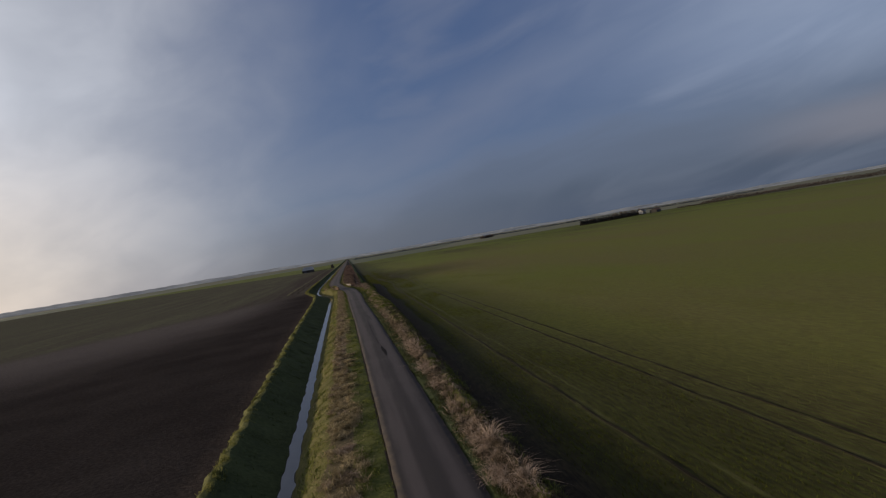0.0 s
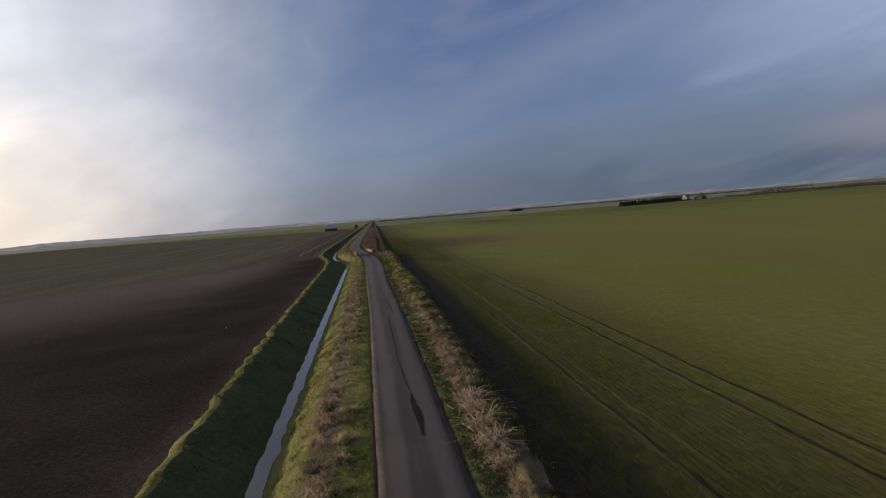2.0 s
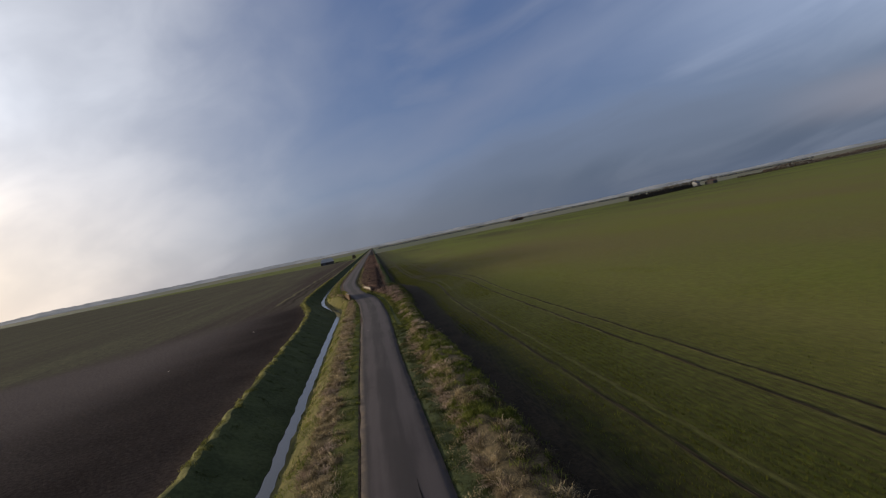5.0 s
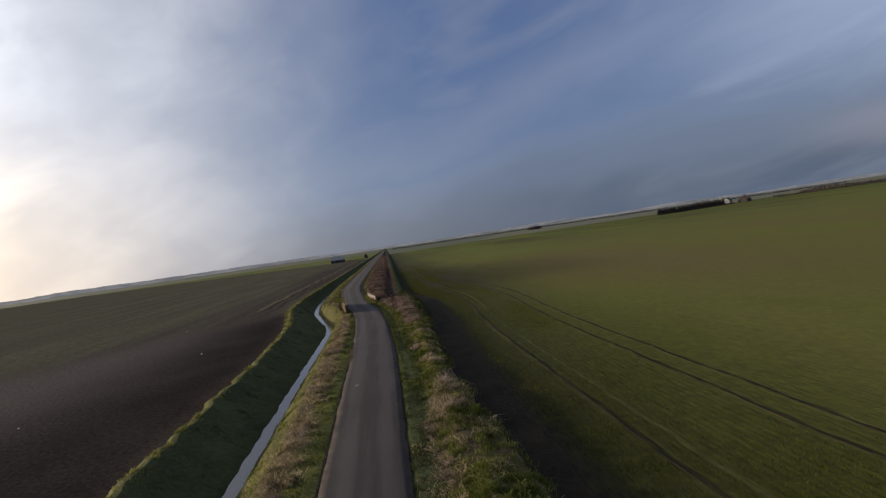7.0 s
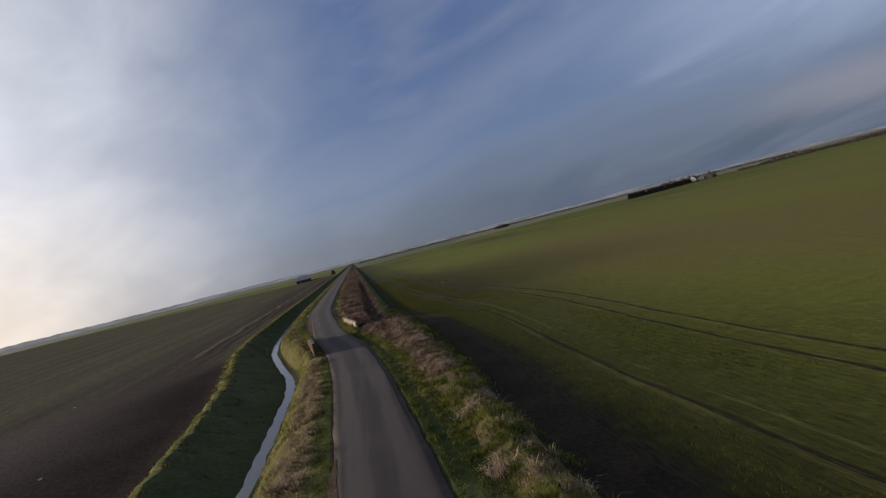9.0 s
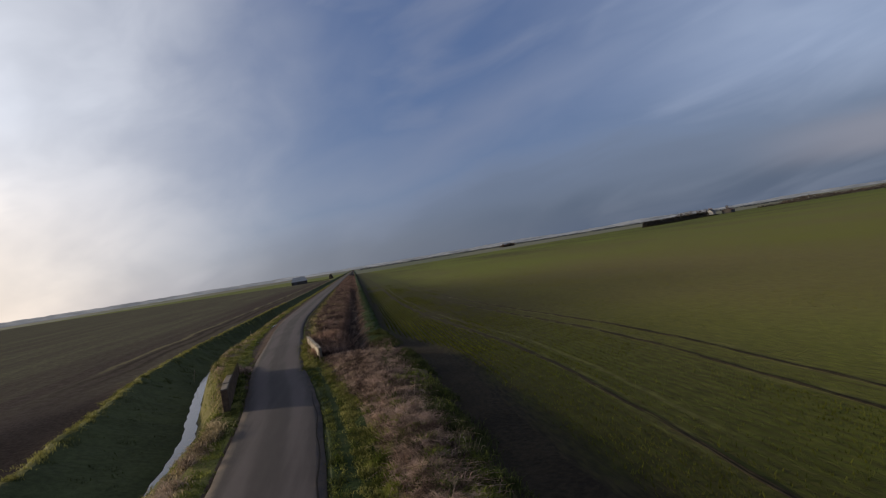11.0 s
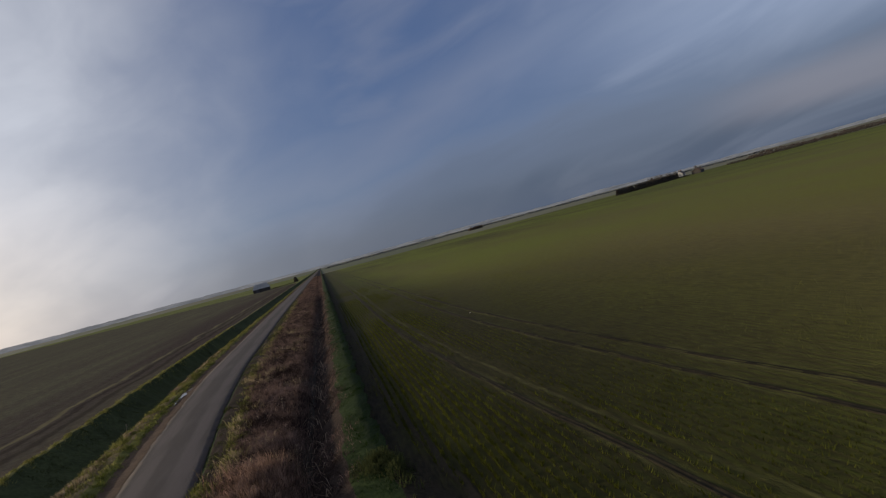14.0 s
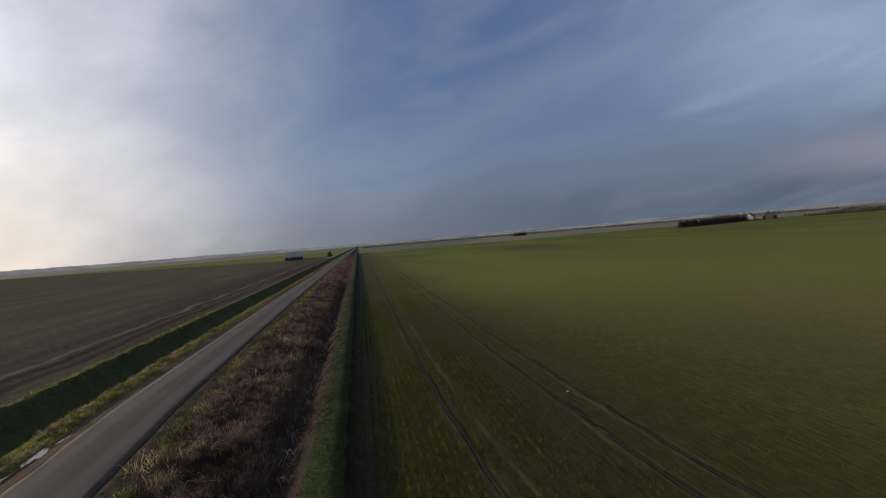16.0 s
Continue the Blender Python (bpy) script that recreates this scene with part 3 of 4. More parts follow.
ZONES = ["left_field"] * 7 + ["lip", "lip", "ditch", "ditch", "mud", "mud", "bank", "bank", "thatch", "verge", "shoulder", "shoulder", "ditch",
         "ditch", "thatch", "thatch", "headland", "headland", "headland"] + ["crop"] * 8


def ground_height(x, y):
    pts = section(y)
    return float(np.interp(x, [p[0] for p in pts], [p[1] for p in pts]))


class Relief:
    """Cross-sections kept at every half metre, to set plants on the ground quickly."""

    def __init__(self):
        self.kept = {}

    def at(self, xs, ys):
        keys = np.round(np.asarray(ys) * 2).astype(int)
        out = np.zeros(len(keys))
        for k in np.unique(keys):
            if k not in self.kept:
                pts = section(k / 2)
                self.kept[k] = (np.array([p[0] for p in pts]), np.array([p[1] for p in pts]))
            pick = keys == k
            out[pick] = np.interp(np.asarray(xs)[pick], *self.kept[k])
        return out


relief = Relief()


# ---------------------------------------------------------------- ground
def build_ground():
    ys = [-3500, -1500, -600, -250, -120, -60] + list(np.arange(-30, 200, 0.6)) + list(np.arange(200, 420, 4.0)) + [430, 460, 500, 560, 640, 740, 900, 1200, 1700, 2500, 4000]
    sub = [1, 1, 1, 2, 3, 4, 4, 4, 3, 3, 3, 2, 2, 3, 3, 3, 3, 2, 1, 2, 3, 3, 3, 2, 2, 3, 4, 4, 4, 3, 3, 2, 2, 1]
    names = sorted(set(ZONES)) + ["far_field", "strip", "slope"]
    verts, faces, slots, width = [], [], [], 0
    for y in ys:
        pts = section(y)
        row = []
        for k in range(len(pts) - 1):
            for j in range(sub[k]):
                u = j / sub[k]
                row.append((pts[k][0] * (1 - u) + pts[k + 1][0] * u, pts[k][1] * (1 - u) + pts[k + 1][1] * u, k))
        row.append((*pts[-1], len(pts) - 2))
        for x, z, k in row:
            zone = ZONES[k]
            rough = {"bank": 0.10, "verge": 0.10, "thatch": 0.14, "ditch": 0.12, "lip": 0.08, "left_field": 0.05, "crop": 0.02, "headland": 0.04}.get(zone, 0.0)
            if k in (19, 20):
                rough = 0.035
            if -60 < y < 420 and abs(x) < 60 and rough:
                z += rough * noise.noise(Vector((x * 1.1, y * 1.1, 0.0))) + rough * 0.6 * noise.noise(Vector((x * 3.1, y * 3.1, 7.0)))
            verts.append((x, y, z))
        width = len(row)
        kinds = [r[2] for r in row[:-1]]
    for i in range(len(ys) - 1):
        for j in range(width - 1):
            a = i * width + j
            faces.append((a, a + 1, a + 1 + width, a + width))
            zone = ZONES[kinds[j]]
            y = ys[i]
            if zone == "left_field" and y >= 900:
                zone = "far_field"
            if zone == "crop" and (y >= 560 or verts[a][0] > 380):
                zone = "far_field"
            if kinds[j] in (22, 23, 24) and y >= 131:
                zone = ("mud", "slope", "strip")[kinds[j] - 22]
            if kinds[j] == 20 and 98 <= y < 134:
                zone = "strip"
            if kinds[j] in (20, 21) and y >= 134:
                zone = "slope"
            if zone in ("headland", "thatch") and y >= 640:
                zone = "verge"
            slots.append(names.index(zone))
    ob = mesh_object("ground", verts, faces, names, slots, smooth=True)
    tagged(ob, "flat fenland with dark soil, ditch banks and green winter crop", "ground", kind="structure")


build_ground()


def build_road():
    ys = list(np.arange(-400, -40, 20.0)) + list(np.arange(-40, 210, 1.0)) + list(np.arange(210, 500, 6.0)) + [520, 600, 700, 850, 1100, 1500]
    across = [-1.0, -0.985, -0.8, -0.5, -0.2, 0.0, 0.2, 0.5, 0.8, 0.985, 1.0]
    verts, faces = [], []
    for y in ys:
        c, h = float(road_mid(y)), float(road_half(y))
        for k, u in enumerate(across):
            wear = 0.07 * noise.noise(Vector((u * 3, y * 0.7, 3.0))) + 0.04 * noise.noise(Vector((u * 5, y * 2.1, 9.0))) if abs(u) > 0.9 else 0.0
            z = 0.0 if abs(u) == 1.0 else 0.125 + 0.035 * (1 - u * u)
            verts.append((c + u * h + wear, y, z))
    w = len(across)
    for i in range(len(ys) - 1):
        for j in range(w - 1):
            a = i * w + j
            faces.append((a, a + 1, a + 1 + w, a + w))
    ob = mesh_object("road", verts, faces, ["asphalt"], smooth=True)
    edge = ob.data.attributes.new("across", "FLOAT", "POINT")
    edge.data.foreach_set("value", np.tile(np.abs(np.array(across)), len(ys)))
    tagged(ob, "narrow worn grey asphalt lane between grass verges", "road", kind="structure")
    return ob


road = build_road()


def road_mark(name, y0, y1, offset0, offset1, width, label, mat="tar", lift=0.006, seed=0.0):
    """A thin worn patch or seam on the road's surface."""
    bm = bmesh.new()
    steps = max(6, int((y1 - y0) / 0.35))
    prev = None
    for i in range(steps + 1):
        u = i / steps
        y = y0 + (y1 - y0) * u
        c, h = float(road_mid(y)), float(road_half(y))
        mid = c + offset0 + (offset1 - offset0) * u + 0.03 * math.sin(y * 1.7 + seed) + 0.02 * noise.noise(Vector((0.0, y * 2.5, seed)))
        half = width * (0.25 + 0.75 * math.sin(math.pi * min(max(u, 0.03), 0.97))) * (0.85 + 0.45 * noise.noise(Vector((seed, y * 1.8, 2.0)))) / 2
        row = []
        for x in (mid - half, mid + half):
            k = (x - c) / h
            row.append(bm.verts.new((x, y, 0.125 + 0.035 * (1 - k * k) + lift)))
        if prev:
            bm.faces.new((prev[0], prev[1], row[1], row[0]))
        prev = row
    return part(name, bm, mat, road, label)


road_mark("tar_patch", 36.4, 40.4, 0.32, 0.26, 0.30, "dark oily tar patch")
road_mark("seam", 40.2, 45.6, 0.26, 0.04, 0.045, "dark cracked seam", seed=2.0)
road_mark("seam", 45.0, 58.0, 0.06, 0.10, 0.045, "dark cracked seam", seed=1.0)
road_mark("seam", 58.0, 64.0, 0.55, 0.35, 0.06, "dark cracked seam", seed=4.0)
road_mark("edge_crack", 103.0, 123.0, 1.13, 1.14, 0.05, "dark crack along the lane's edge", seed=6.0)
road_mark("mud_patch", 97.5, 102.5, -1.30, -1.26, 0.30, "brown mud spread over the edge", "shoulder", 0.008, 3.0)
road_mark("mud_patch", 134.0, 166.0, -1.42, -1.50, 0.50, "brown mud along the edge", "shoulder", 0.008, 5.0)


def build_water():
    ys = np.arange(-60, 330, 1.0)
    verts, faces = [], []
    for y in ys:
        w = float(water_mid(y) + ripple(y, 0.06, 5.0, 2.0))
        verts += [(w - 0.62, y, -1.24), (w + 0.62, y, -1.24)]
    for i in range(len(ys) - 1):
        faces.append((2 * i, 2 * i + 1, 2 * i + 3, 2 * i + 2))
    ob = mesh_object("water", verts, faces, ["water"], smooth=True)
    tagged(ob, "narrow still ditch water reflecting the pale sky", "water", kind="structure")


build_water()


def build_puddle(x, y, rx, ry, turn, seed):
    """A thin film of water with a ragged rim."""
    bm = bmesh.new()
    rim = []
    for k in range(36):
        a = 2 * math.pi * k / 36
        r = 1 + 0.28 * math.sin(3 * a + seed) + 0.16 * math.sin(5 * a + 2 * seed) + 0.1 * math.sin(11 * a)
        rim.append(bm.verts.new((rx * r * math.cos(a), ry * r * math.sin(a), 0)))
    bm.faces.new(rim)
    me = bpy.data.meshes.new("puddle")
    bm.to_mesh(me)
    bm.free()
    me.materials.append(MAT["water"])
    ob = new("puddle", me)
    ob.matrix_world = pose(x, y, ground_height(x, y) + 0.012, 0, 0, turn)
    tagged(ob, "small shallow puddle on the muddy road edge", "puddle", "puddles on the verge")


build_puddle(-6.92, 157.9, 0.17, 0.75, 4, 1.0)
build_puddle(-6.84, 159.4, 0.10, 0.40, -3, 2.6)
build_puddle(-6.86, 155.9, 0.08, 0.45, 2, 4.1)


def litter(name, x, y, z, size, mat, label):
    """A crumpled scrap: a small folded sheet."""
    bm = bmesh.new()
    n = 5
    grid = [[bm.verts.new(((i / (n - 1) - 0.5) * size * 1.4, (j / (n - 1) - 0.5) * size, size * 0.22 * abs(noise.noise(Vector((i * 0.9, j * 0.9, x)))) + size * 0.05 * (i % 2)))
             for j in range(n)] for i in range(n)]
    for i in range(n - 1):
        for j in range(n - 1):
            bm.faces.new((grid[i][j], grid[i + 1][j], grid[i + 1][j + 1], grid[i][j + 1]))
    me = bpy.data.meshes.new(name)
    bm.to_mesh(me)
    bm.free()
    me.materials.append(MAT[mat])
    ob = new(name, me)
    ob.modifiers.new("thickness", "SOLIDIFY").thickness = 0.004
    ob.matrix_world = pose(x, y, z, 0, 0, 25)
    tagged(ob, label, "litter")


litter("paper_scrap", -0.88, 92.3, 0.148, 0.09, "white_paint", "small crumpled white paper scrap on the lane")


def dead_stalk(x, y, tall, lean, label):
    """A bare winter weed: a thin bent stem with a few side twigs and a ragged head."""
    root = thing("dead_stalk", (x, y, ground_height(x, y) - 0.05), label, "weed", "dead weed stalks")
    bm = bmesh.new()
    knots = [Vector((lean[0] * u * u, lean[1] * u * u, tall * u)) for u in (0.0, 0.35, 0.7, 1.0)]
    for a, b, r in zip(knots, knots[1:], (0.011, 0.009, 0.007)):
        tapered(bm, a, b, r, r - 0.002, 5)
    part("stem", bm, "pith", root)
    for k, u in enumerate((0.5, 0.68, 0.82)):
        bm = bmesh.new()
        foot = knots[0].lerp(knots[-1], u) + Vector((0, 0, 0.02))
        a = 2.1 * k + x
        tapered(bm, foot, foot + Vector((math.cos(a) * 0.13, math.sin(a) * 0.13, 0.16)), 0.005, 0.002, 4)
        part("twig", bm, "pith", root)
    bm = bmesh.new()
    for k in range(9):
        a = k * 2.4
        tapered(bm, knots[-1], knots[-1] + Vector((math.cos(a) * 0.05, math.sin(a) * 0.05, 0.05 + 0.012 * (k % 4))), 0.006, 0.001, 4)
    part("seed_head", bm, "pith", root, "ragged pale seed head")


def stone(x, y, z, size):
    """A lump of pale flint, half sunk in the soil."""
    bm = bmesh.new()
    bmesh.ops.create_icosphere(bm, subdivisions=2, radius=size)
    for v in bm.verts:
        v.co *= 1 + 0.35 * noise.noise(v.co * (2.2 / size) + Vector((x, y, 0)))
        v.co.z *= 0.6
    me = bpy.data.meshes.new("stone")
    bm.to_mesh(me)
    bm.free()
    me.materials.append(MAT["white_paint"])
    ob = new("stone", me)
    ob.matrix_world = pose(x, y, z + size * 0.25, 0, 0, 40 * x)
    tagged(ob, "pale flint lump half sunk in the soil", "stone", "flints in the fields")


# ---------------------------------------------------------------- bridge parapets
def parapet(name, start, end, height, label, brick, cap, panels, thick, pier):
    run = Vector((end[0] - start[0], end[1] - start[1], 0))
    long_ = run.length
    root = thing(name, (*start, 0.0), label, "bridge wall", turn=math.degrees(math.atan2(run.y, run.x)))
    half = thick / 2
    bm = bmesh.new()
    box(bm, 0.15, long_ - 0.15, -half, half, -1.3, height - 0.08, 0.015)
    part("wall", bm, brick, root)
    stones = max(4, int(long_ / 1.1))
    for k in range(stones):
        a, b = 0.02 + (long_ - 0.04) * k / stones, 0.02 + (long_ - 0.04) * (k + 1) / stones - 0.015
        tip = 0.025 * math.sin(k * 2.1)
        bm = bmesh.new()
        box(bm, a, b, -half - 0.014, half + 0.014, height - 0.08 + tip * 0.3, height + tip, 0.02)
        part("coping_stone", bm, cap, root)
    for x in (0.0, long_ - pier):
        bm = bmesh.new()
        box(bm, x, x + pier, -half - 0.012, half + 0.012, -1.3, height - 0.03, 0.03)
        part("end_pier", bm, brick, root)
    for k in range(panels):
        gap = (long_ - 0.7) / panels
        bm = bmesh.new()
        box(bm, 0.4 + k * gap, 0.4 + (k + 0.7) * gap, half + 0.004, half + 0.035, 0.24, height - 0.09, 0.01)
        part("white_panel", bm, "white_paint", root, "white painted panel")
    return root


parapet("bridge_parapet", (-3.42, 122.2), (-4.72, 130.3), 0.98, "low brown brick bridge wall beside the lane, its shade put into the brick's colour", "shade_brick", "concrete", 0, 0.20, 0.34)
parapet("bridge_parapet", (-0.62, 130.6), (-1.82, 137.5), 0.70, "low concrete bridge wall with white painted panels", "concrete", "pale_stone", 4, 0.13, 0.17)


# ---------------------------------------------------------------- grass
rng = np.random.default_rng(7)


def blade_mesh(name, roots, tall, wide, lean, mat, label, category, droop=0.5, sway=None):
    """Tapered bent blades, one island each, joined into one mesh."""
    n = len(roots)
    ang = rng.uniform(0, 2 * math.pi, n)
    face = ang + math.pi / 2 + rng.normal(0, 0.5, n)
    out = np.stack([np.cos(ang), np.sin(ang)], 1) * (tall * lean)[:, None]
    if sway is not None:
        out += np.asarray(sway)[None, :] * tall[:, None]
    side = np.stack([np.cos(face), np.sin(face), np.zeros(n)], 1) * (wide / 2)[:, None]
    mid = roots + np.concatenate([out * 0.42, (tall * 0.62)[:, None]], 1)
    tip = roots + np.concatenate([out, (tall * (1.0 - droop * np.minimum(lean, 1.0)))[:, None]], 1)
    verts = np.stack([roots - side, roots + side, mid - side * 0.75, mid + side * 0.75, tip], 1).reshape(-1, 3)
    base = np.arange(n)[:, None] * 5
    quads = (base + np.array([0, 1, 3, 2])).tolist()
    tris = (base + np.array([2, 3, 4])).tolist()
    me = bpy.data.meshes.new(name)
    me.from_pydata(verts.tolist(), [], quads + tris)
    me.materials.append(MAT[mat])
    me.update()
    return tagged(new(name, me), label, category, kind="stuff")


def scatter(n, y0, y1, edges, gather=0.0, patch=0.0, seed=0, tuft=26):
    """n points between two edges of x over y, denser near the camera's stretch; gather draws them into clumps."""
    ys = rng.uniform(y0, y1, n)
    u = rng.uniform(0, 1, n)
    a, b = edges(ys)
    xs = a + (b - a) * u
    if patch:
        keep = np.array([noise.noise(Vector((x * 0.8, y * 0.35, seed))) for x, y in zip(xs, ys)]) > -patch
        xs, ys = xs[keep], ys[keep]
    if gather:
        m = max(1, len(xs) // tuft)
        cx, cy = xs[:m], ys[:m]
        pick = rng.integers(0, m, len(xs))
        xs = cx[pick] + rng.normal(0, gather, len(xs))
        ys = cy[pick] + rng.normal(0, gather, len(ys))
    return xs, ys


def meadow(name, n, y0, y1, edges, tall, wide, lean, mat, label, category="grass", gather=0.0, patch=0.0, seed=0, droop=0.5, sway=None, fill=0.0, tuft=26, worn=None):
    """fill: how far plants on low ground reach up towards the level of the lane; worn: a line kept bare."""
    xs, ys = scatter(n, y0, y1, edges, gather, patch, seed, tuft)
    if worn is not None:
        free = np.abs(xs - worn(ys)) > rng.uniform(0.07, 0.20, len(xs))
        xs, ys = xs[free], ys[free]
    zs = relief.at(xs, ys) - 0.03
    k = len(xs)
    lumps = np.array([noise.noise(Vector((x * 2.4, y * 2.0, seed + 3.0))) for x, y in zip(xs, ys)])
    return blade_mesh(name, np.stack([xs, ys, zs], 1), rng.uniform(*tall, k) * (0.85 + 0.8 * lumps) + fill * np.maximum(-zs, 0.0), rng.uniform(*wide, k), rng.uniform(*lean, k), mat, label, category, droop, sway)


road_l = lambda y: road_mid(y) - road_half(y)
road_r = lambda y: road_mid(y) + road_half(y)
tyre_line = lambda y: np.where(y < 92, -9.0, road_r(y) + 0.52 + 0.08 * np.sin(y * 0.3))

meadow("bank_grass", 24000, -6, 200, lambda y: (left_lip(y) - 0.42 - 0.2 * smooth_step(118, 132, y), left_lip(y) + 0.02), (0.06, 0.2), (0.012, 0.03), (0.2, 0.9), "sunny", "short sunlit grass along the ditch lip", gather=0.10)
meadow("bank_grass", 14000, 118, 210, lambda y: (left_lip(y) - 0.7, left_lip(y) + 0.1), (0.08, 0.24), (0.014, 0.032), (0.3, 1.2), "sunny", "sunlit rough grass along the ditch lip", gather=0.14)
meadow("bank_grass", 10000, 131, 215, lambda y: (bank_lip(y) - 0.15, bank_lip(y) + 0.4), (0.14, 0.36), (0.014, 0.03), (0.3, 1.2), "sunny", "sunlit ragged grass along the bank beside the lane", gather=0.14, tuft=40)
meadow("bank_grass", 16000, -6, 190, lambda y: (left_lip(y) + 0.1, water_mid(y) - 0.6), (0.05, 0.15), (0.012, 0.03), (0.3, 1.0), "shade_green", "rank grass on the ditch side, its shade put into the dark green", gather=0.15)
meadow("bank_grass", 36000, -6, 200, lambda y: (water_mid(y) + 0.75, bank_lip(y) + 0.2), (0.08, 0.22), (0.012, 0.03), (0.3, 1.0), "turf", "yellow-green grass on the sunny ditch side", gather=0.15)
meadow("bank_grass", 7000, -6, 122, lambda y: (water_mid(y) + 0.7, bank_lip(y) + 0.1), (0.06, 0.18), (0.012, 0.028), (0.4, 1.4), "straw_green", "dry brown grass on the sunny ditch side", gather=0.15, tuft=50)
meadow("tussock_grass", 16000, -6, 121, lambda y: (bank_lip(y) - 0.05, bank_lip(y) + 0.7 * (road_l(y) - bank_lip(y))), (0.05, 0.16), (0.014, 0.03), (0.4, 1.6), "straw_green", "low matted dry grass on the verge", droop=0.5)
meadow("tussock_grass", 56000, -6, 121, lambda y: (bank_lip(y) + 0.05, bank_lip(y) + 0.62 * (road_l(y) - bank_lip(y))), (0.12, 0.34), (0.014, 0.032), (0.5, 1.7), "straw_green", "tangled dry tussocks on the verge", gather=0.12, tuft=60, droop=0.5, patch=0.25, seed=2)
meadow("tussock_grass", 24000, -6, 120, lambda y: (bank_lip(y) - 0.05, bank_lip(y) + 0.45 * (road_l(y) - bank_lip(y))), (0.14, 0.36), (0.014, 0.030), (0.6, 1.9), "straw", "bleached dead tussocks on the verge", gather=0.11, tuft=70, droop=0.5, patch=0.05, seed=3)
meadow("tussock_grass", 9000, 125, 148, lambda y: (bank_lip(y) - 0.25, bank_lip(y) + 0.35), (0.08, 0.26), (0.012, 0.024), (0.4, 1.4), "straw_green", "rough dry grass on the bank beside the bridge", gather=0.14, droop=0.5, patch=0.1, seed=9)
meadow("tussock_grass", 9000, 130, 180, lambda y: (bank_lip(y) - 0.12, bank_lip(y) + 0.22), (0.12, 0.3), (0.014, 0.03), (0.4, 1.5), "straw", "pale dead grass along the lip of the bank", gather=0.12, droop=0.5, patch=0.2, seed=27, tuft=50)
meadow("verge_grass", 36000, -6, 170, lambda y: (bank_lip(y) + 0.5 * (road_l(y) - bank_lip(y)), road_l(y) - 0.03 - 0.65 * smooth_step(132, 140, y)), (0.06, 0.17), (0.012, 0.026), (0.3, 1.1), "turf", "short green verge grass beside the lane", gather=0.12)
meadow("verge_grass", 26000, 128, 300, lambda y: (bank_lip(y) - 0.1, road_l(y) - 0.45 - 0.3 * smooth_step(132, 140, y)), (0.06, 0.24), (0.014, 0.04), (0.3, 1.1), "sunny", "short green verge grass beside the lane", gather=0.14)
meadow("verge_grass", 28000, 104, 140, lambda y: (road_r(y) + 0.55, road_r(y) + 1.2 + 0.45 * smooth_step(127, 116, y)), (0.05, 0.15), (0.012, 0.026), (0.3, 1.1), "sunny", "short green verge grass beside the lane", gather=0.12, patch=0.3, seed=12, worn=tyre_line)
meadow("verge_grass", 47000, 90, 140, lambda y: (road_r(y) + 0.15, road_r(y) + 1.3 + 0.4 * smooth_step(127, 116, y)), (0.05, 0.14), (0.014, 0.028), (0.3, 1.1), "turf", "short green verge grass beside the lane", gather=0.14, worn=tyre_line)
meadow("verge_grass", 52000, -6, 132, lambda y: (road_r(y) + 0.03, road_r(y) + 0.95 + 0.35 * smooth_step(80, 98, y)), (0.06, 0.2), (0.012, 0.026), (0.3, 1.1), "shade_green", "shaded green verge grass beside the lane", gather=0.12, worn=tyre_line)
meadow("tussock_grass", 9000, -6, 84, lambda y: (road_r(y) + 0.15, road_r(y) + 0.85), (0.05, 0.16), (0.012, 0.026), (0.4, 1.5), "straw_green", "thin dry grass among the green verge", gather=0.16, tuft=40)
meadow("tussock_grass", 15000, -6, 86, lambda y: (road_r(y) + 0.80, road_r(y) + 1.12), (0.14, 0.32), (0.014, 0.030), (0.6, 1.8), "straw", "pale dry grass along the sunny side of the ridge", gather=0.09, tuft=50, droop=0.5, seed=51, sway=(-0.25, -0.1))
meadow("tussock_grass", 32000, -6, 50, lambda y: (road_r(y) + 0.95, ridge_r(y) - 0.95), (0.14, 0.36), (0.014, 0.032), (0.6, 2.0), "straw", "pale dead tussocks along the verge", gather=0.12, tuft=80, droop=0.5, patch=0.08, seed=5, sway=(0.3, -0.15))
meadow("tussock_grass", 8000, 2, 44, lambda y: (road_r(y) + 0.95, ridge_r(y) - 1.1), (0.28, 0.58), (0.016, 0.036), (1.0, 2.4), "plume", "coarse bleached straw tussocks along the verge", gather=0.15, tuft=70, droop=0.42, patch=0.05, seed=45, sway=(0.4, -0.3))
meadow("tussock_grass", 16000, 40, 90, lambda y: (road_r(y) + 1.0, ridge_r(y) - 0.25), (0.14, 0.36), (0.014, 0.030), (0.5, 1.8), "straw_green", "brown-green tussocks along the verge", gather=0.13, tuft=70, droop=0.5, patch=0.15, seed=53)
# the dark hedge brown stands in for shade behind the ridge
meadow("tussock_grass", 22000, -6, 70, lambda y: (ridge_r(y) - 1.1, ridge_r(y) + 0.2), (0.10, 0.28), (0.012, 0.026), (0.5, 1.7), "hedge", "dead grass behind the ridge, its shade put into a dull dark brown", gather=0.14, tuft=60, droop=0.5, patch=0.3, seed=57)
meadow("tussock_grass", 1500, 60, 104, lambda y: (road_r(y) + 1.1, ridge_r(y) - 0.4), (0.20, 0.42), (0.014, 0.030), (0.6, 2.0), "plume", "scattered bleached tussocks along the verge", gather=0.15, tuft=120, droop=0.5, seed=55, sway=(0.3, -0.15))
